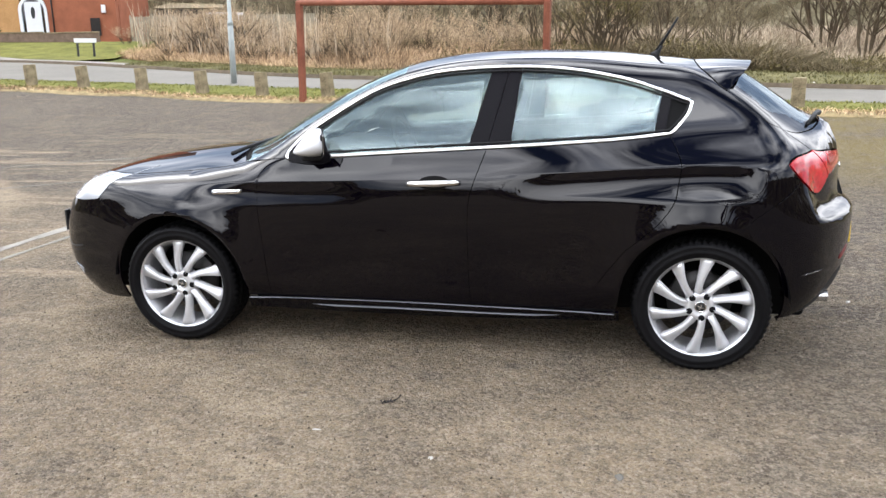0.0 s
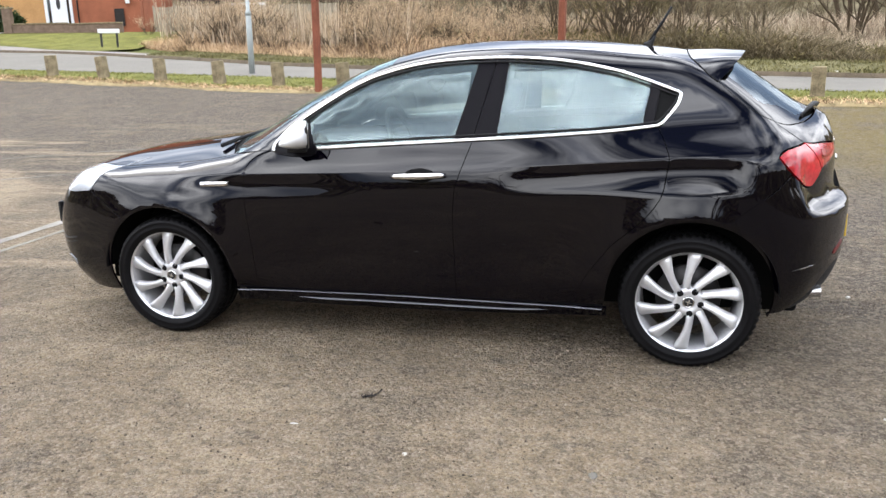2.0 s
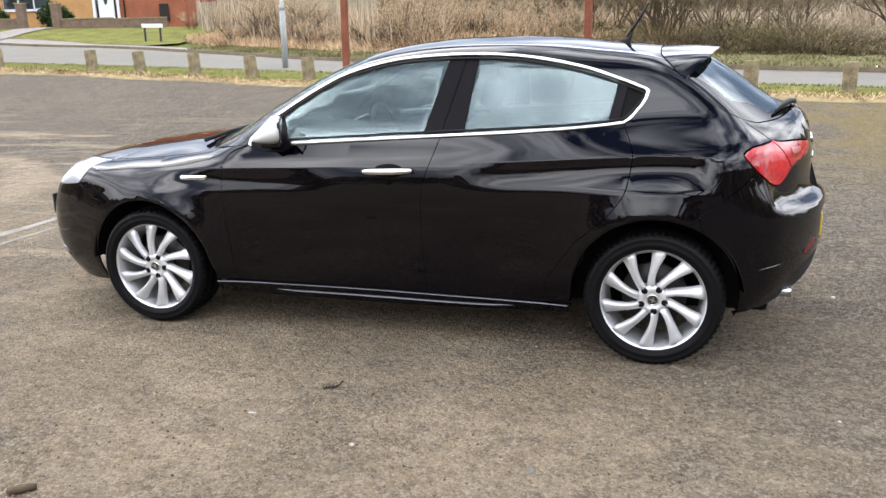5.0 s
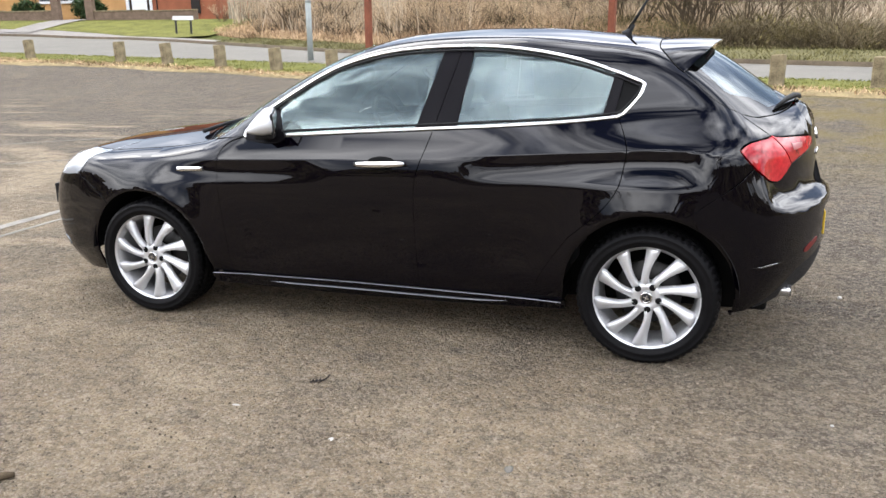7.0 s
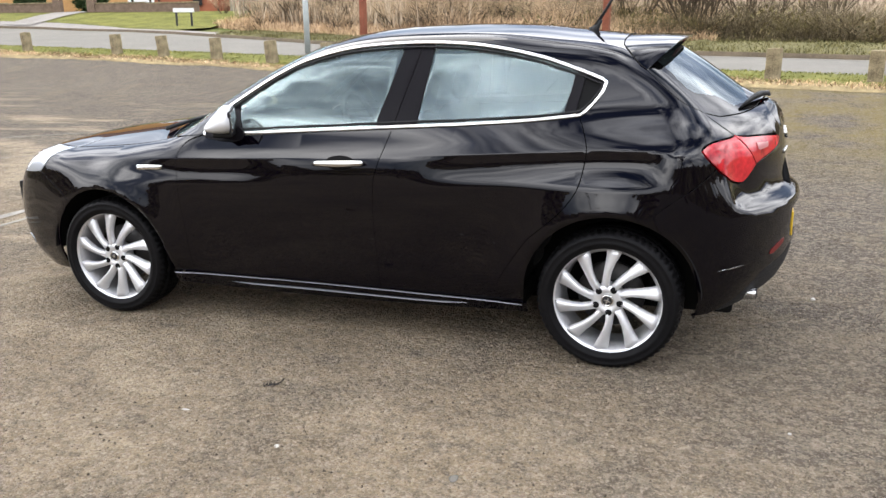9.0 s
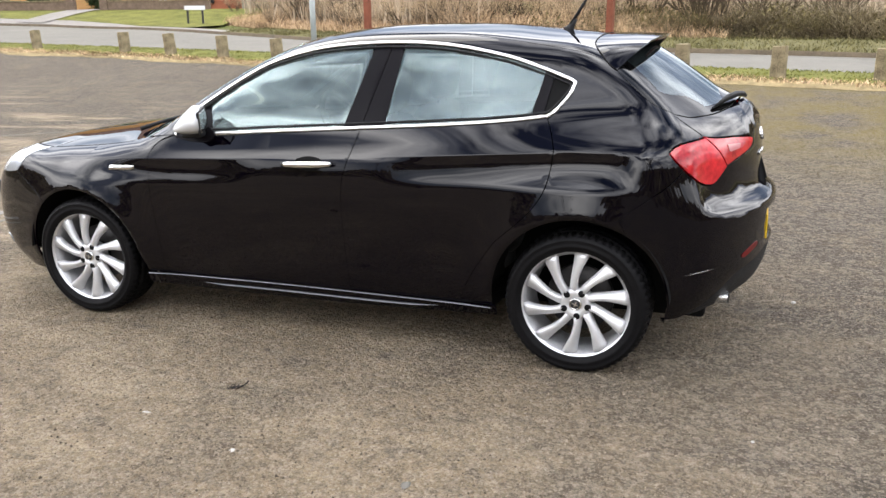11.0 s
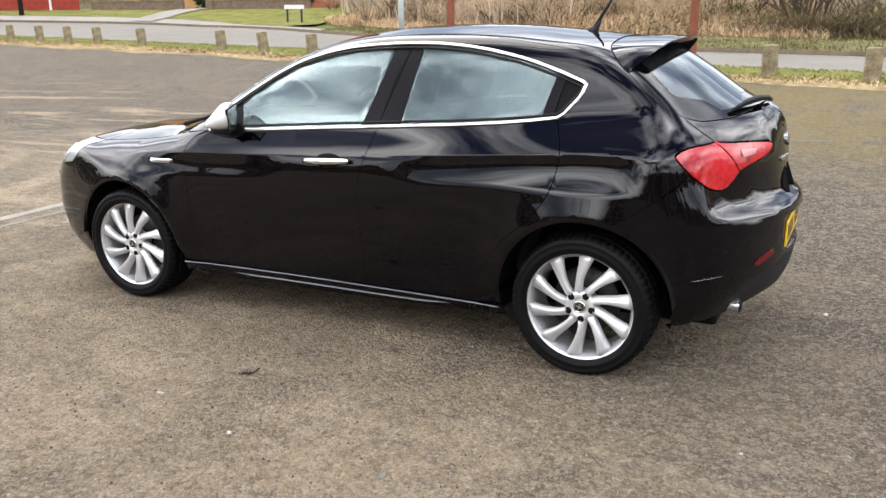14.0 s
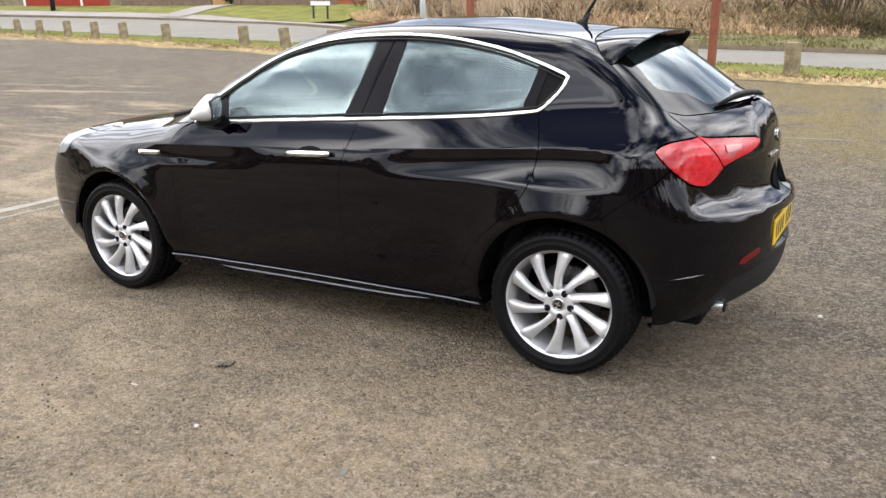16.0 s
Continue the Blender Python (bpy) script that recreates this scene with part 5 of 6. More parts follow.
tagged(part("road_edge_line", strip("road_edge_line", np.linspace(-7, 40, 60), lambda x: road_far(x) - 0.36, lambda x: road_far(x) - 0.24, 2, lambda t, x, y: 0.018), LINE), "worn white line at the road's edge", "road marking", kind="structure")


def painted_line(a, b, width, material=None):
    (x0, y0), (x1, y1) = a, b
    n = 24
    d = Vector((x1 - x0, y1 - y0)).normalized()
    v = []
    for i in range(n + 1):
        t = i / n
        for k in (-0.5, 0.5):
            w = width * k * (1 + 0.3 * math.sin(7.3 * t + k) * math.sin(23 * t))
            x, y = x0 + (x1 - x0) * t - d.y * w, y0 + (y1 - y0) * t + d.x * w
            v.append((x, y, float(land(x, y)) + 0.004))
    tagged(part("parking_line", raw("parking_line", v, [(2 * i, 2 * i + 2, 2 * i + 3, 2 * i + 1) for i in range(n)]), material or LINE), "faded white parking bay line", "parking line", "parking bay lines", "structure")


painted_line((-5.25, -0.9), (-5.16, 2.4), 0.11)
painted_line((-5.0, -0.9), (-4.91, 2.1), 0.05, FAINT)
painted_line((-10.2, 3.9), (-6.2, 5.85), 0.05, FAINT)
painted_line((-7.9, 3.15), (-6.2, 4.15), 0.04, FAINT)
painted_line((-1.2, 5.66), (0.68, 5.77), 0.04, FAINT)

# ---- posts, frame, lamp, sign ----
def concrete_post(x, turn):
    px, py = row_place(x)
    bm = box(bmesh.new(), (0.23, 0.20, 0.74), pose(0, 0, 0.17), 0.014, 2)
    bmesh.ops.subdivide_edges(bm, edges=[e for e in bm.edges if abs(e.verts[0].co.z - e.verts[1].co.z) > 0.3], cuts=6)
    for v in bm.verts:
        v.co += Vector((noise.noise(v.co * 5 + Vector((x, 0, 0))), noise.noise(v.co * 5 + Vector((0, x, 3))), noise.noise(v.co * 4 + Vector((x, x, 7))))) * 0.010
        v.co.x *= 1 - 0.10 * v.co.z
    ob = tagged(part("concrete_post", bm, CONCRETE), "weathered concrete bollard post on the grass verge", "post", "concrete posts along the verge")
    ob.matrix_world = pose(px, py, float(land(px, py)) + 0.01, turn * 0.6, 1.2 - 0.8 * abs(turn) if x > -6 else -3.2 - 1.2 * turn, -11 + 2 * turn)


for i, x in enumerate((-34.6, -32.8, -30.9, -29.1, -27.36, -25.25, -23.4, -21.6, -19.15, -15.37, -13.62, -11.8, -10.04, -8.42, -6.75, -4.3, -2.5, -0.71, 0.88, 2.41, 4.2, 6.0)):
    concrete_post(x, math.sin(i * 2.7))

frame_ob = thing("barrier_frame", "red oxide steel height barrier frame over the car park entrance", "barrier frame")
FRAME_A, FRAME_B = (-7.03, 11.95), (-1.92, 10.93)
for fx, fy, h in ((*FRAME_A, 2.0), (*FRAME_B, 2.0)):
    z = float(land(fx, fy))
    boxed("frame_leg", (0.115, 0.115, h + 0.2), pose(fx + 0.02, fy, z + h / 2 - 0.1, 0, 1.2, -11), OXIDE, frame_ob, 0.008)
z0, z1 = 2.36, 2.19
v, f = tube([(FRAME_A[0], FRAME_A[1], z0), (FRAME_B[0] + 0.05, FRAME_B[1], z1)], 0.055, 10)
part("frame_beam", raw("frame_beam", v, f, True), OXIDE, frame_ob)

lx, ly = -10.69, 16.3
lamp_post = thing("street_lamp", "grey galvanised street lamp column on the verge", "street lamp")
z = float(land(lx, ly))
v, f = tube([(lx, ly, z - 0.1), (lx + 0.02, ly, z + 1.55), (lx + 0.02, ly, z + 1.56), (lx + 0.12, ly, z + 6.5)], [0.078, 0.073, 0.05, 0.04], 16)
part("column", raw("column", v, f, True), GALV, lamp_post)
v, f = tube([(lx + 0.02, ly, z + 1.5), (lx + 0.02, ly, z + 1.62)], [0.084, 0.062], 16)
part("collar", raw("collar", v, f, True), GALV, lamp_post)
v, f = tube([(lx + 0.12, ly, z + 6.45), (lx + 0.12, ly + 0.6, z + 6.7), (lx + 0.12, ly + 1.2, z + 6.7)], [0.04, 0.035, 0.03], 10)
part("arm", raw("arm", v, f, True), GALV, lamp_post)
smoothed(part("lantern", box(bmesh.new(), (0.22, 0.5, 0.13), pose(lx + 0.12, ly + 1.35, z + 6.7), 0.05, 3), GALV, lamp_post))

sx, sy = -26.1, 32.2
sign = thing("street_sign", "white street name plate on two black posts", "street sign", m=pose(sx, sy, float(land(sx, sy)), 0, 1.2, 28))
boxed("name_plate", (1.0, 0.03, 0.20), pose(0, 0, 0.86), UPVC, sign, 0.006)
for dx in (-0.36, 0.36):
    boxed("sign_post", (0.10, 0.07, 1.0), pose(dx, 0.03, 0.33), INK, sign, 0.008)


# ---- house and gardens beyond the road ----
def along(w, out=0.0):
    """A place along the garden wall's line, out metres in front of it."""
    return WALL_FOOT[0] + WALL_WAY[0] * w + WALL_OUT[0] * out, WALL_FOOT[1] + WALL_WAY[1] * w + WALL_OUT[1] * out


TURN = math.degrees(math.atan2(WALL_WAY[1], WALL_WAY[0]))


def garden_wall(w0, w1, h=0.55):
    g = thing("garden_wall", "low brown brick garden wall with a coping", "garden wall", "garden walls")
    n = max(1, int((w1 - w0) / 2.0))
    for i in range(n):
        a, b = w0 + (w1 - w0) * i / n, w0 + (w1 - w0) * (i + 1) / n
        x, y = along((a + b) / 2)
        z = float(land(x, y))
        boxed("wall_length", (b - a, 0.22, h + 0.3), pose(x, y, z + h / 2 - 0.15, 0, 0, TURN), WALLBRICK, g, 0.006)
        boxed("coping", (b - a - 0.01, 0.30, 0.07), pose(x, y, z + h + 0.035, 0, 0, TURN), CONCRETE, g, 0.01)
    return g


def pillar(w):
    x, y = along(w)
    g = thing("gate_pillar", "square brick gate pillar with a stone cap", "gate pillar", "gate pillars", pose(x, y, float(land(x, y)), 0, 0, TURN))
    boxed("shaft", (0.42, 0.42, 1.5), pose(0, 0, 0.6), WALLBRICK, g, 0.01)
    boxed("cap", (0.52, 0.52, 0.09), pose(0, 0, 1.39), CONCRETE, g, 0.02)


garden_wall(-2.6, 3.2)
garden_wall(-10.2, -4.9)
pillar(-2.75)
pillar(-4.65)
for i in range(3):
    x, y = along(-11.9 - 1.95 * i)
    fp = thing("fence_panel", "red stained timber fence panel between white posts", "fence panel", "red fence panels", pose(x, y, float(land(x, y)), 0, 0, TURN))
    for k in range(12):
        boxed("board", (0.145, 0.025, 1.45), pose(-0.82 + 0.149 * k, 0.004 * (k % 2), 0.78), REDWOOD, fp, 0.004)
    boxed("panel_post", (0.12, 0.12, 1.75), pose(-0.97, 0, 0.75), UPVC, fp, 0.01)
x, y = along(-13.3, 2.2)
pole = thing("wooden_pole", "dark timber pole on the grass", "pole", m=pose(x, y, float(land(x, y))))
v, f = tube([(0, 0, -0.2), (0, 0, 7.0)], [0.14, 0.11], 12)
part("shaft", raw("shaft", v, f, True), DARKWOOD, pole)

HD = Vector((-34.45, 39.65, 2.30))
house = thing("house", "brick house with a white arched front door", "house", m=pose(HD.x, HD.y, HD.z, 0, 0, TURN))


def wall_block(name, x0, x1, z0, z1, material, depth=0.3, out=0.0):
    boxed(name, (x1 - x0, depth, z1 - z0), pose((x0 + x1) / 2, depth / 2 - out, (z0 + z1) / 2), material, house, 0.004)


wall_block("wall", -9.0, -6.2, -1.5, 5.4, RENDER_WALL)
wall_block("wall", -6.2, -3.4, -1.5, 0.9, RENDER_WALL)
wall_block("wall", -6.2, -3.4, 2.2, 5.4, RENDER_WALL)
wall_block("wall", -3.4, -0.72, -1.5, 5.4, RENDER_WALL)
wall_block("wall", -0.72, 0.72, 2.35, 5.4, BRICK)
wall_block("wall", -0.72, 0.72, -1.5, 0.0, BRICK)
wall_block("wall", 0.72, 1.25, -1.5, 5.4, BRICK)
wall_block("wall", 1.25, 4.75, -1.5, 5.4, BRICK, out=0.25, depth=0.55)
boxed("back", (13.7, 7.0, 6.8), pose(-2.1, 3.9, 1.95), BRICK, house, 0.004)
bm = bmesh.new()
ridge = [bm.verts.new(c) for c in ((-9.4, -0.5, 5.35), (5.1, -0.5, 5.35), (5.1, 7.8, 5.35), (-9.4, 7.8, 5.35), (-9.4, 3.6, 8.3), (5.1, 3.6, 8.3))]
for idx in ((0, 1, 5, 4), (2, 3, 4, 5), (1, 2, 5), (3, 0, 4), (3, 2, 1, 0)):
    bm.faces.new([ridge[i] for i in idx])
part("roof", bm, ROOFTILE, house, "brown tiled roof")
win = boxed("window", (2.8, 0.06, 1.3), pose(-4.8, 0.14, 1.55), UPVC, house, 0.01)
for dx in (-0.93, 0, 0.93):
    part("pane", box(bmesh.new(), (0.84, 0.02, 1.14), pose(-4.8 + dx, 0.10, 1.55), 0), DARKPANE, win)
boxed("sill", (3.0, 0.22, 0.08), pose(-4.8, -0.02, 0.86), UPVC, win, 0.01)
# arched door
arch_pts = [(-0.80, 0.0), (-0.80, 1.55)] + [(0.80 * math.cos(a), 1.55 + 0.80 * math.sin(a)) for a in np.linspace(math.pi, 0, 17)[1:-1]] + [(0.80, 1.55), (0.80, 0.0)]
inner_pts = [(x * 0.80, z if z <= 1.55 else 1.55 + (z - 1.55) * 0.8) for x, z in arch_pts]
k = len(arch_pts)
v = [(x, -0.06, z) for x, z in arch_pts] + [(x, -0.06, z) for x, z in inner_pts] + [(x, 0.12, z) for x, z in arch_pts] + [(x, 0.12, z) for x, z in inner_pts]
f = [(i, i + 1, k + i + 1, k + i) for i in range(k - 1)] + [(k + i, k + i + 1, 3 * k + i + 1, 3 * k + i) for i in range(k - 1)] + [(2 * k + i, 2 * k + i + 1, i + 1, i) for i in range(k - 1)]
part("door_frame", raw("door_frame", v, f), UPVC, house, "white arched door frame")
v = [(x, 0.05, z) for x, z in inner_pts]
part("side_light", raw("side_light", v, [tuple(range(k))]), DARKPANE, house)
door = boxed("door", (0.92, 0.06, 2.02), pose(0, 0.02, 1.02), UPVC, house, 0.01, "white panelled front door")
bm = bmesh.new()
bmesh.ops.create_circle(bm, cap_ends=True, segments=24, radius=1.0, matrix=pose(0, -0.018, 1.42, 90) @ Matrix.Diagonal((0.12, 0.34, 1, 1)))
part("door_window", bm, INK, door, "dark oval door window")
boxed("door_step", (2.1, 0.5, 0.14), pose(0.05, -0.22, -0.08), UPVC, house, 0.01)
v, f = tube([(1.2, -0.35, -1.0), (1.2, -0.35, 5.3)], 0.045, 8)
part("downpipe", raw("downpipe", v, f, True), INK, house)
boxed("side_gate", (0.55, 0.08, 1.0), pose(3.55, -0.36, 0.55), DARKWOOD, house, 0.01)
boxed("wall_lantern", (0.22, 0.18, 0.45), pose(4.1, -0.40, 1.55), UPVC, house, 0.02)

shed_pos = (-29.2, 47.9)
shed = thing("shed", "dark timber garden shed with a pale felt roof", "shed", m=pose(*shed_pos, 3.1, 0, 0, 28))
boxed("shed_wall", (3.6, 2.0, 2.4), pose(0, 0, -0.3), DARKWOOD, shed, 0.02)
bm = bmesh.new()
r = [bm.verts.new(c) for c in ((-2.1, -1.3, 0.95), (2.3, -1.3, 0.95), (2.3, 1.3, 0.95), (-2.1, 1.3, 0.95), (-1.0, 0, 1.35), (2.3, 0, 1.2))]
for idx in ((0, 1, 5, 4), (2, 3, 4, 5), (1, 2, 5), (3, 0, 4), (3, 2, 1, 0)):
    bm.faces.new([r[i] for i in idx])
part("shed_roof", bm, CONCRETE, shed)
gh = thing("lean_to", "pale glazed lean-to beside the shed", "lean-to", m=pose(-26.9, 48.6, 2.9, 0, 0, 28))
for dx in np.linspace(-1.2, 1.2, 5):
    boxed("glazing_bar", (0.07, 0.07, 1.6), pose(dx, -0.8, 0.2), PALEWOOD, gh, 0.01)
boxed("pane_back", (2.4, 1.4, 1.5), pose(0, 0, 0.1), UPVC, gh, 0.01)

rs = np.random.RandomState(11)
for i in range(9):
    t = i / 8
    x, y = -28.6 + 8.6 * t, 41.3 + 4.3 * t
    fp = thing("fence_panel", "pale weathered timber fence panel", "fence panel", "garden fence panels", pose(x, y, 1.75 + rs.rand() * 0.08, 0, 0, 26.6))
    for kx in range(8):
        boxed("board", (0.11, 0.02, 1.6 + 0.06 * rs.rand()), pose(-0.5 + 0.137 * kx, 0, 0.8), PALEWOOD, fp, 0.003)
    boxed("rail", (1.1, 0.05, 0.09), pose(0, 0.035, 0.4), PALEWOOD, fp, 0.004)
    boxed("rail", (1.1, 0.05, 0.09), pose(0, 0.035, 1.3), PALEWOOD, fp, 0.004)
    boxed("panel_post", (0.10, 0.10, 1.8), pose(-0.57, 0.02, 0.8), PALEWOOD, fp, 0.006)


# ---- plants ----
def blades(name, base, tip, width, seed, bend=0.15):
    """Many tapered blades or stalks, each of two pieces, from base to tip."""
    rr = np.random.RandomState(seed)
    n = len(base)
    d = tip - base
    a = rr.rand(n) * 2 * np.pi
    across = np.stack([np.cos(a), np.sin(a), 0 * a], 1) * width[:, None]
    lean = np.stack([rr.randn(n), rr.randn(n), 0 * a], 1) * (bend * np.linalg.norm(d, axis=1))[:, None]
    mid = base + d * 0.55 + lean * 0.35
    end = tip + lean
    v = np.stack([base - across, base + across, mid + across * 0.7, mid - across * 0.7, end], 1).reshape(-1, 3)
    f = []
    for i in range(n):
        k = 5 * i
        f += [(k, k + 1, k + 2, k + 3), (k + 3, k + 2, k + 4)]
    return raw(name, v, f)


def scatter(n, x0, x1, near, far, seed, bias=1.0):
    rr = np.random.RandomState(seed)
    x = x0 + (x1 - x0) * rr.rand(n)
    t = rr.rand(n) ** bias
    y = near(x) * (1 - t) + far(x) * t
    return x, y, rr


x, y, rr = scatter(26000, -34, 6, lambda x: kerb_line(x) + 0.15, road_near, 21)
b = np.stack([x, y, land(x, y) + 0.03], 1)
h = 0.02 + 0.035 * rr.rand(len(x))
tagged(part("verge_grass", blades("verge_grass", b, b + np.stack([0 * h, 0 * h, h], 1), 0.006 + 0.006 * rr.rand(len(x)), 22, 0.5), BLADES), "short green verge grass", "grass", kind="stuff")
x, y, rr = scatter(26000, -20, 14, lambda x: road_far(x) + 0.5, lambda x: bank(x) + 0.8, 23)
b = np.stack([x, y, land(x, y) + 0.05], 1)
h = 0.05 + 0.10 * rr.rand(len(x))
tagged(part("rough_grass", blades("rough_grass", b, b + np.stack([0 * h, 0 * h, h], 1), 0.010 + 0.010 * rr.rand(len(x)), 24, 0.5), DULL_BLADES), "rough grass beyond the road", "grass", kind="stuff")
x, y, rr = scatter(9000, -30, 6, lambda x: kerb_line(x) - 0.25, lambda x: kerb_line(x) + 0.35, 25)
b = np.stack([x, y, land(x, y) + 0.04], 1)
h = 0.03 + 0.06 * rr.rand(len(x))
tagged(part("dry_grass", blades("dry_grass", b, b + np.stack([0 * h, 0 * h, h], 1), 0.004 + 0.006 * rr.rand(len(x)), 26, 1.2), REED), "dead straw along the kerb", "dry grass", kind="stuff")

x, y, rr = scatter(50000, -25, -0.5, lambda x: bank(x) + np.clip((-x - 12) * 0.25, 0, 2), lambda x: bank(x) + 9, 31, 1.3)
clump = np.array([noise.noise(Vector((a * 0.35, c * 0.35, 0))) for a, c in zip(x, y)])
h = (0.35 + 0.85 * rr.rand(len(x)) ** 1.5) * (1.0 + 0.7 * clump) * np.clip((y - bank(x)) / 4.0 + 0.3, 0.3, 1) * np.interp(x, [-24, -15, -9], [0.32, 0.42, 0.85])
b = np.stack([x, y, land(x, y)], 1)
tagged(part("reeds", blades("reeds", b, b + np.stack([0.45 * rr.randn(len(x)) * h, 0.45 * rr.randn(len(x)) * h, h], 1), 0.010 + 0.012 * rr.rand(len(x)), 32, 0.25), REED), "dense brown dead reeds and bramble stalks", "reeds", kind="stuff")
x, y, rr = scatter(1500, -25.5, -9, lambda x: bank(x) + 2.2 + np.clip((-x - 12) * 0.25, 0, 2), lambda x: bank(x) + 9, 61)
sprout = np.array([noise.noise(Vector((a * 0.9, c * 0.9, 21))) for a, c in zip(x, y)]) + 0.2 * rr.randn(len(x)) > 0.02
x, y = x[sprout], y[sprout]
h = 0.9 + 1.7 * rr.rand(len(x))
b = np.stack([x, y, land(x, y)], 1)
tagged(part("dry_canes", blades("dry_canes", b, b + np.stack([0.16 * rr.randn(len(x)) * h, 0.16 * rr.randn(len(x)) * h, h], 1), 0.016 + 0.016 * rr.rand(len(x)), 62, 0.06), STRAW), "tall pale dry canes standing in the thicket", "dry canes", kind="stuff")
x, y, rr = scatter(24000, -4, 6, lambda x: bank(x) + 0.8, lambda x: bank(x) + 7.5, 37, 1.1)
clump = np.array([noise.noise(Vector((a * 0.45, c * 0.45, 6))) for a, c in zip(x, y)])
h = (0.3 + 0.8 * rr.rand(len(x))) * (1.0 + 0.9 * clump) * np.interp(x, [-4, -1, 3, 6], [0.4, 1.0, 0.9, 0.5]) * np.clip((y - bank(x)) / 3.0 + 0.25, 0.25, 1)
b = np.stack([x, y, land(x, y)], 1)
tagged(part("dead_stalks", blades("dead_stalks", b, b + np.stack([0.9 * rr.randn(len(x)) * h, 0.9 * rr.randn(len(x)) * h, h], 1), 0.007 + 0.009 * rr.rand(len(x)), 38, 0.5), TWIG), "tangle of grey-brown dead stalks on the bank", "dead stalks", kind="stuff")
x, y, rr = scatter(30000, -8, 26, lambda x: bank(x) + 13, lambda x: bank(x) + 27, 33)
h = (0.5 + 1.0 * rr.rand(len(x))) * np.clip((y - bank(x) - 11) / 9, 0.25, 1.2)
b = np.stack([x, y, land(x, y)], 1)
tagged(part("straw_field", blades("straw_field", b, b + np.stack([0 * h, 0 * h, h], 1), 0.02 + 0.03 * rr.rand(len(x)), 34, 0.4), STRAW), "pale stand of tall dry grass beyond the bank", "dry grass", kind="stuff")
def mound(a, c):
    """Height of the bramble tangle over the bank."""
    return float(np.interp(a, [1.5, 5.5], [1.0, 0.5])) * max(0.15, 0.75 + 0.9 * noise.noise(Vector((a * 0.42, c * 0.42, 4))) + 0.3 * noise.noise(Vector((a * 1.5, c * 1.5, 9))))


x, y, rr = scatter(16000, -7, 20, bank, lambda x: bank(x) + 8.5, 35)
top = np.array([mound(a, c) for a, c in zip(x, y)]) * np.clip((y - bank(x)) / 1.5 + 0.15, 0.15, 1)
h = top * (0.5 + 0.6 * rr.rand(len(x)))
b = np.stack([x, y, land(x, y)], 1)
tagged(part("brambles", blades("brambles", b, b + np.stack([1.1 * rr.randn(len(x)) * h, 1.1 * rr.randn(len(x)) * h, h], 1), 0.006 + 0.008 * rr.rand(len(x)), 36, 0.9), TWIG), "tangle of bare bramble stems on the bank", "brambles", kind="stuff")
x, y, rr = scatter(38000, -7, 20, bank, lambda x: bank(x) + 8.5, 39)
top = np.array([mound(a, c) for a, c in zip(x, y)]) * np.clip((y - bank(x)) / 1.5 + 0.15, 0.15, 1)
thick = np.array([noise.noise(Vector((a * 0.8, c * 0.8, 14))) for a, c in zip(x, y)]) + 0.25 * rr.randn(len(x)) > -0.08
x, y, top = x[thick], y[thick], top[thick]
b = np.stack([x, y, land(x, y) + top * rr.rand(len(x)) ** 0.6], 1)
tagged(part("bramble_leaves", blades("bramble_leaves", b, b + 0.07 * rr.randn(len(x), 3), 0.018 + 0.016 * rr.rand(len(x)), 40, 0.3), OLIVE), "olive bramble leaves over the bank", "brambles", kind="stuff")


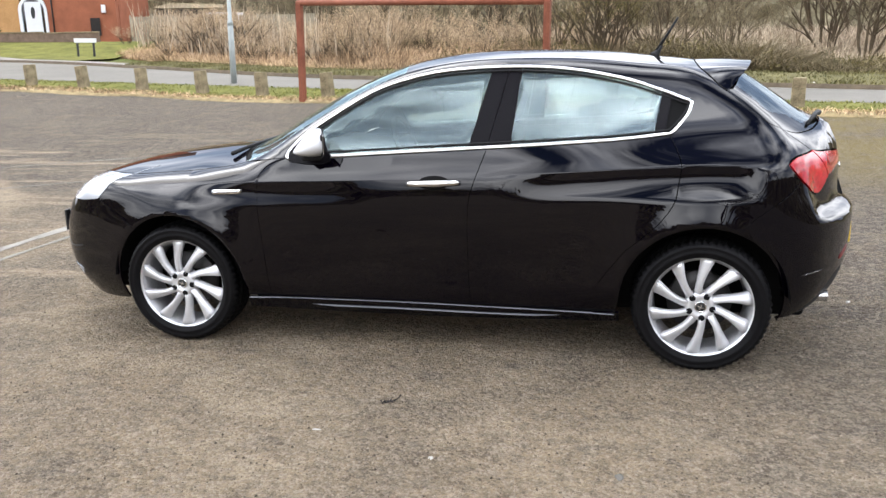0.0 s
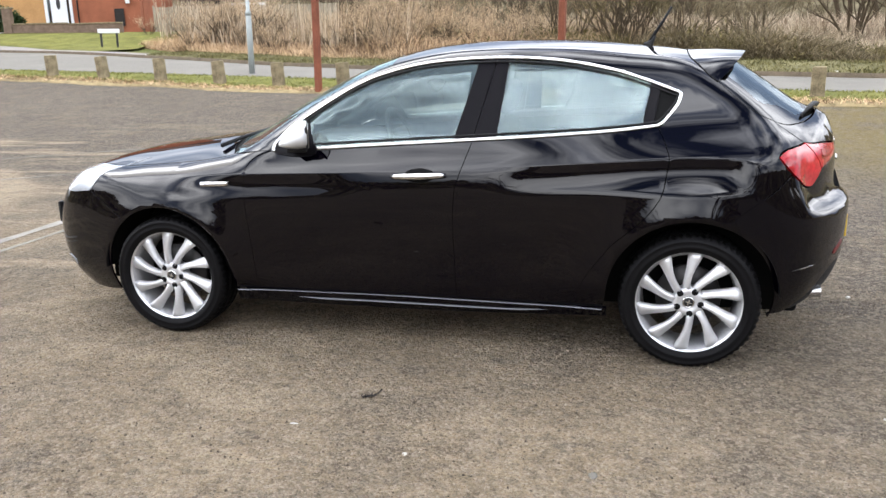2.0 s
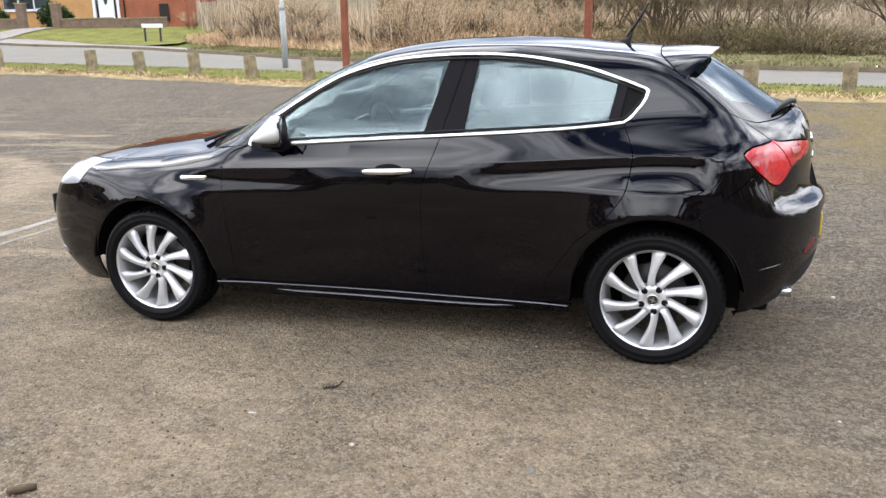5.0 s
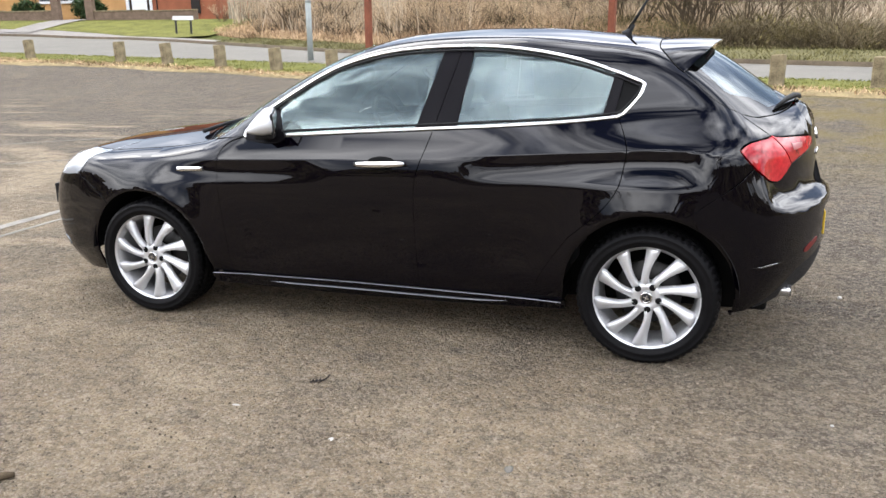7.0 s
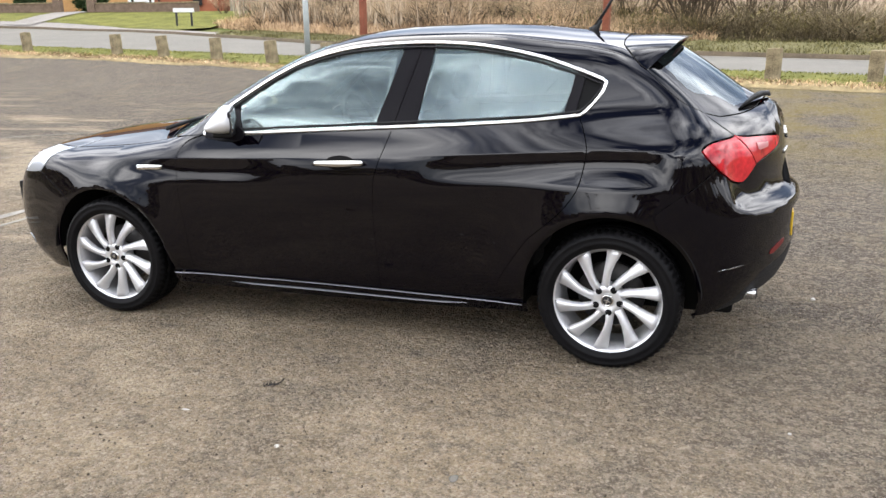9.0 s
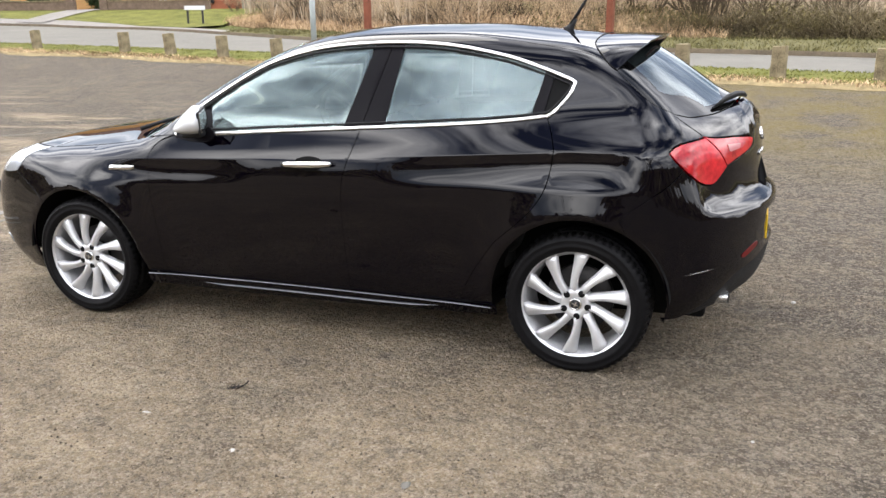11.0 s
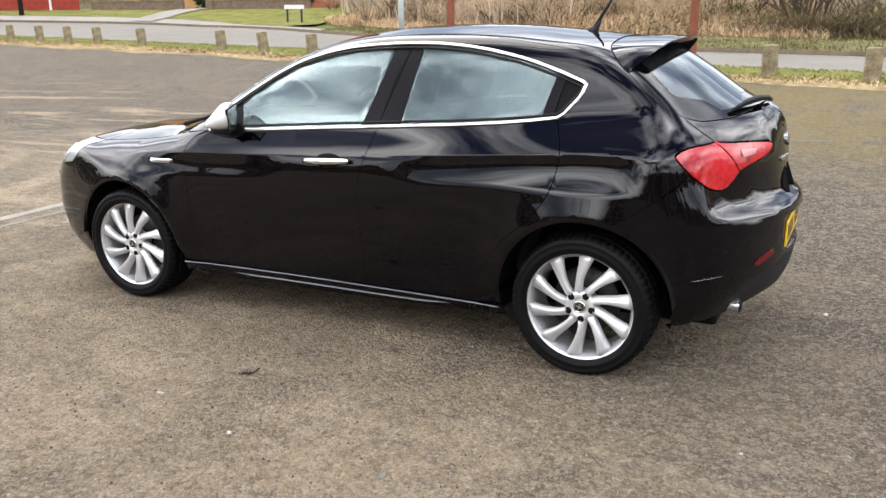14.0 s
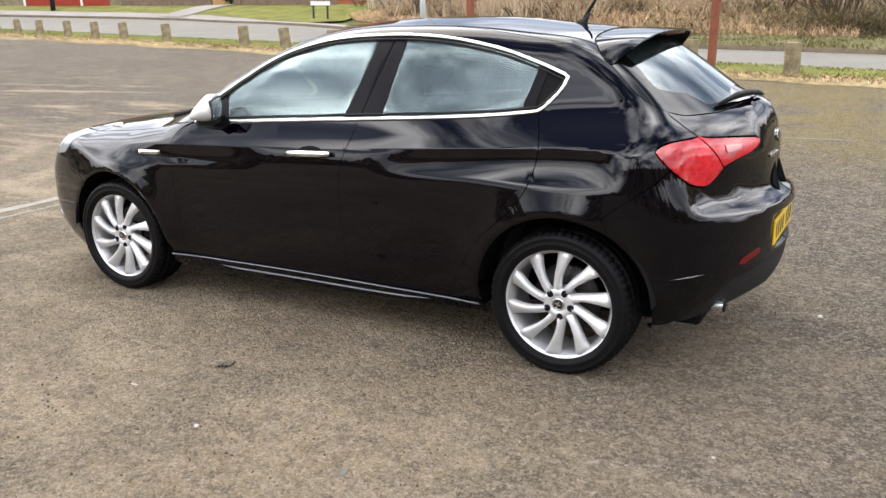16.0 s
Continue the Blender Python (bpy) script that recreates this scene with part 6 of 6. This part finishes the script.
def bare_shrub(name, seed, height, stems, spread, depth, fineness=1.0):
    """A leafless shrub or tree: forking limbs as tubes, the finest twigs as slender blades. One mesh of limbs and one of twigs."""
    rr = random.Random(seed)
    tv, tf, wb, wt, ww = [], [], [], [], []

    def grow(p, d, length, r, level):
        n = 3
        pts, rad = [p], [r]
        for i in range(n):
            d = (d + Vector((rr.gauss(0, 0.16), rr.gauss(0, 0.16), rr.gauss(0.05, 0.10)))).normalized()
            p = p + d * (length / n)
            pts.append(p)
            rad.append(r * (1 - 0.38 * (i + 1) / n))
        if r > 0.011:
            v, f = tube(pts, rad, 6 if r > 0.05 else 4, False)
            k = len(tv)
            tv.extend(v)
            tf.extend(tuple(k + i for i in q) for q in f)
        else:
            for a, c, w in zip(pts, pts[1:], rad):
                wb.append(a)
                wt.append(c)
                ww.append(max(w, 0.004))
        if level >= depth:
            return
        for _ in range(rr.choice((2, 3, 3)) if level else 3):
            t = rr.uniform(0.35, 1.0)
            i = min(n - 1, int(t * n))
            q = pts[i].lerp(pts[i + 1], t * n - i)
            a = rr.uniform(0, 2 * math.pi)
            side_way = Vector((math.cos(a), math.sin(a), 0.25))
            grow(q, (d + side_way * rr.uniform(0.45, 0.95)).normalized(), length * rr.uniform(0.5, 0.78), r * 0.55, level + 1)

    for i in range(stems):
        a = 2 * math.pi * i / stems + rr.uniform(-0.4, 0.4)
        d = Vector((math.cos(a) * spread, math.sin(a) * spread, 1)).normalized()
        grow(Vector((math.cos(a) * 0.08 * stems ** 0.5, math.sin(a) * 0.08 * stems ** 0.5, -0.1)), d, height * rr.uniform(0.36, 0.5), height * 0.0125 * (0.95 if stems < 3 else 0.75), 0)
    trunk = raw(name + "_limbs", tv, tf, True)
    wb, wt = np.array(wb), np.array(wt)
    ww = np.array(ww) * fineness
    d = wt - wb
    a = np.random.RandomState(seed).rand(len(wb)) * 2 * np.pi
    across = np.cross(d, np.stack([np.cos(a), np.sin(a), 0.3 + 0 * a], 1))
    across *= (ww / np.maximum(np.linalg.norm(across, axis=1), 1e-6))[:, None]
    v = np.stack([wb - across, wb + across, wt + across * 0.7, wt - across * 0.7], 1).reshape(-1, 3)
    twigs = raw(name + "_twigs", v, [(4 * i, 4 * i + 1, 4 * i + 2, 4 * i + 3) for i in range(len(wb))])
    return trunk, twigs


KINDS = [bare_shrub("shrub_a", 1, 3.4, 9, 0.55, 5), bare_shrub("shrub_b", 2, 4.2, 7, 0.45, 5), bare_shrub("tree_a", 3, 7.5, 2, 0.22, 6), bare_shrub("tree_b", 4, 8.5, 1, 0.1, 6), bare_shrub("shrub_c", 5, 2.6, 12, 0.7, 4), bare_shrub("tree_c", 6, 7.0, 6, 0.34, 6)]


TINTED = {}


def plant(kind, x, y, scale, turn, label, group, name="bare_tree", material=None):
    ob = thing(name, label, "tree" if "tree" in name else "shrub", group, Matrix.Translation((x, y, float(land(x, y)))) @ Matrix.Rotation(radians(turn), 4, "Z") @ Matrix.Scale(scale, 4))
    part("trunk", KINDS[kind][0], BARK, ob)
    if material and (kind, material.name) not in TINTED:
        TINTED[(kind, material.name)] = KINDS[kind][1].copy()
        TINTED[(kind, material.name)].materials.clear()
    part("crown", TINTED[(kind, material.name)] if material else KINDS[kind][1], material or TWIG, ob)


for kind, x, y, s, turn in ((5, 8.45, 39.0, 1.05, 20), (5, 9.35, 35.6, 1.0, 130), (5, 11.2, 35.0, 1.1, 200), (0, 2.9, 30.3, 0.9, 90), (1, 3.4, 33.0, 0.8, 10), (1, -3.6, 28.2, 1.0, 150), (0, 0.6, 28.4, 1.1, 250),
                            (1, 12.2, 29.0, 1.2, 77), (0, 15.0, 27.0, 1.3, 12)):
    plant(kind, x, y, s, turn, "leafless tree with dark forking limbs on the bank", "bare trees on the bank", "bare_tree")
plant(5, -1.5, 25.7, 0.72, 60, "dense bare tree with a dark trunk on the bank", "bare trees on the bank", "bare_tree", OLIVE)
plant(1, -1.1, 26.4, 0.9, 40, "dense bare tree with a dark trunk on the bank", "bare trees on the bank", "bare_tree", OLIVE)
rs = random.Random(5)
for i in range(64):
    x = -26.5 + 25 * i / 63 + rs.uniform(-0.5, 0.5)
    y = float(bank(x)) + rs.uniform(1.6, 9.0) + max(0, -x - 14) * 0.2
    plant(rs.choice((0, 4, 4, 1)), x, y, rs.uniform(0.6, 0.95) * (0.8 if x < -13 else 1), rs.uniform(0, 360), "leafless brown thicket shrub", "thicket shrubs", "bare_shrub", THICKET)
for i in range(46):
    x = -36 + 82 * i / 45 + rs.uniform(-1, 1)
    y = 48 - 0.12 * x + rs.uniform(-3, 10)
    plant(rs.choice((0, 1, 1, 2, 3)), x, y, rs.uniform(1.1, 1.9), rs.uniform(0, 360), "tall leafless tree in the wood behind", "wood behind the field", "bare_tree")


for i in range(34):
    x = -3.5 + 21 * i / 33 + rs.uniform(-0.4, 0.4)
    y = float(bank(x)) + rs.uniform(0.6, 5.0)
    plant(rs.choice((4, 4, 0)), x, y, rs.uniform(0.28, 0.5) * (1 if x < 3 else 0.6), rs.uniform(0, 360), "low tangled bramble bush on the bank", "bramble bushes", "bramble_bush", OLIVE)


def ring_wood(name, radius, a0, a1, h, seed, label):
    """A distant belt of woodland with an uneven top, seen as one mass."""
    rr = np.random.RandomState(seed)
    n, k = 240, 10
    v, f = [], []
    for i in range(n):
        a = radians(a0 + (a1 - a0) * i / (n - 1))
        top = h * (0.75 + 0.35 * noise.noise(Vector((i * 0.13, seed, 0))) + 0.2 * noise.noise(Vector((i * 0.6, seed, 5))))
        for j in range(k):
            t = j / (k - 1)
            r = radius + 3 * t + 1.3 * noise.noise(Vector((i * 0.4, j * 0.9, seed)))
            x, y = r * math.sin(a), r * math.cos(a)
            v.append((x, y, float(land(x, y)) - 0.5 + (top + 0.5) * t + 0.4 * rr.rand() * t))
    for i in range(n - 1):
        for j in range(k - 1):
            p = i * k + j
            f.append((p, p + 1, p + k + 1, p + k))
    tagged(part(name, raw(name, v, f), WOODS), label, "woodland", kind="stuff")


ring_wood("far_woods", 74, -62, 62, 9.5, 7, "far belt of bare brown woodland")
ring_wood("trees_behind", 42, 175, 285, 8.0, 9, "belt of bare trees behind the car park")
ring_wood("tall_trees_behind", 36, 82, 176, 9.0, 13, "tall belt of bare trees beside the car park")
for i in range(26):
    a = radians(88 + 172 * i / 25 + rs.uniform(-3, 3))
    r = rs.uniform(20, 30)
    plant(rs.choice((1, 2, 3)), r * math.sin(a), r * math.cos(a), rs.uniform(0.6, 0.95), rs.uniform(0, 360), "leafless tree round the car park", "trees round the car park", "bare_tree")


for kind, x, y, s, turn in ((3, 3.6, -11.8, 1.75, 20), (2, 7.2, -10.6, 1.7, 110), (3, 11.5, -8.6, 1.6, 200), (2, 6.4, -15.5, 2.0, 300)):
    plant(kind, x, y, s, turn, "tall leafless tree at the car park's edge", "trees round the car park", "bare_tree")


def evergreen(x, y, w, h, seed):
    ob = thing("evergreen_shrub", "dark evergreen garden shrub", "shrub", "garden shrubs", pose(x, y, float(land(x, y))))
    rr = np.random.RandomState(seed)
    n = 2600
    d = rr.randn(n, 3)
    d /= np.linalg.norm(d, axis=1)[:, None]
    d *= (0.55 + 0.45 * rr.rand(n))[:, None]
    c = np.stack([d[:, 0] * w, d[:, 1] * w, h * 0.5 + d[:, 2] * h * 0.52], 1)
    c += 0.15 * np.array([noise.noise_vector(Vector(q) * 1.7) for q in c])
    t = c + rr.randn(n, 3) * 0.10
    part("crown", blades("crown", c, t, 0.03 + 0.03 * rr.rand(n), seed, 0.3), LEAF, ob)
    v, f = tube([(0, 0, -0.1), (0, 0, h * 0.6)], [0.06, 0.03], 6)
    part("stem", raw("stem", v, f), BARK, ob)


for w, out, r, h, sd in ((-4.0, -2.5, 0.9, 1.5, 1), (-3.2, -1.6, 0.6, 1.1, 2), (-7.0, -1.5, 0.9, 1.2, 3)):
    x, y = along(w, out)
    evergreen(x, y, r, h, sd)

# ---- on the tarmac ----
def pebble(name, x, y, size, material, label, category, seed, flat=0.6):
    bm = bmesh.new()
    bmesh.ops.create_icosphere(bm, subdivisions=2, radius=1.0)
    for v in bm.verts:
        v.co *= 1 + 0.35 * noise.noise(v.co * 1.3 + Vector((seed, 0, 0)))
        v.co = Vector((v.co.x * size[0], v.co.y * size[1], max(v.co.z, -0.6) * size[2]))
    ob = smoothed(tagged(part(name, bm, material), label, category))
    ob.matrix_world = pose(x, y, float(land(x, y)) + 0.5 * size[2], 0, 0, seed * 47)
    return ob


pebble("pebble", -1.035, -1.921, (0.010, 0.008, 0.007), WHITE, "small white pebble on the tarmac", "pebble", 1)
pebble("pebble", -0.339, -1.936, (0.024, 0.017, 0.002), ROADWAY, "flat pale stone pressed into the tarmac", "pebble", 2)
pebble("pebble", 0.747, -1.276, (0.008, 0.006, 0.005), WHITE, "small pale pebble on the tarmac", "pebble", 3)
pebble("pebble", -1.55, -1.76, (0.017, 0.005, 0.004), WHITE, "thin pale chip on the tarmac", "pebble", 4)
pebble("pebble", 0.92, 0.35, (0.016, 0.012, 0.008), WHITE, "small pale pebble on the tarmac", "pebble", 5)
stick = thing("stick", "short brown stick lying on the tarmac", "stick")
v, f = tube([(-2.06, -2.545, 0.011), (-2.02, -2.525, 0.016), (-1.985, -2.49, 0.012)], [0.012, 0.016, 0.010], 8)
part("wood", raw("wood", v, f, True), BARK, stick)
leafy = thing("dead_leaf", "dark curled dead leaf on the tarmac", "leaf", m=pose(-1.335, -1.461, 0.0))
rr = np.random.RandomState(8)
c = rr.randn(18, 3) * (0.012, 0.008, 0.0) + (0, 0, 0.003)
part("blade", blades("blade", c, c + rr.randn(18, 3) * (0.014, 0.010, 0.003) + (0.012, 0.006, 0.010), 0.004 + 0.003 * rr.rand(18), 9, 0.2), DARKWOOD, leafy)
v, f = tube([(0.012, 0.004, 0.006), (0.040, 0.020, 0.016), (0.052, 0.034, 0.030)], [0.003, 0.0025, 0.004], 6)
part("stalk", raw("stalk", v, f), DARKWOOD, leafy)

n = 42000
rr = np.random.RandomState(41)
x = -4.6 + 7.4 * rr.rand(n)
y = -3.6 + 4.2 * rr.rand(n) ** 0.8
keep = np.array([noise.noise(Vector((a * 0.8, c * 0.8, 2))) for a, c in zip(x, y)]) + 0.35 * rr.randn(n) > -0.05
x, y = x[keep], y[keep]
n = len(x)
s = 0.0030 + 0.0070 * rr.rand(n) ** 4
base = np.array([(1, 0, -0.3), (0.2, 0.9, -0.3), (-0.9, 0.4, -0.3), (-0.5, -0.8, -0.3), (0.5, -0.7, -0.2), (0.1, 0.1, 0.8)])
v = (base[None] * (0.7 + 0.6 * rr.rand(n, 6, 1))) * s[:, None, None]
a = rr.rand(n) * 6.28
ca, sa = np.cos(a)[:, None], np.sin(a)[:, None]
v = np.stack([v[:, :, 0] * ca - v[:, :, 1] * sa + x[:, None], v[:, :, 0] * sa + v[:, :, 1] * ca + y[:, None], v[:, :, 2] + land(x, y)[:, None]], 2).reshape(-1, 3)
f = [(6 * i + j, 6 * i + (j + 1) % 5, 6 * i + 5) for i in range(n) for j in range(5)]
tagged(part("chippings", raw("chippings", v, f), STONE), "loose stone chippings on the tarmac", "gravel", kind="stuff")
rr = np.random.RandomState(51)
for i in range(24):
    x = (-21.5 + 3.5 * rr.rand()) if i < 7 else (-18 + 26 * rr.rand())
    y = float(road_far(x)) + 0.8 + 1.6 * rr.rand()
    z = 0.03 + 0.05 * rr.rand()
    pebble("litter", x, y, (z * 1.4, z, z), WHITE, "scrap of white litter in the grass", "litter", 10 + i)
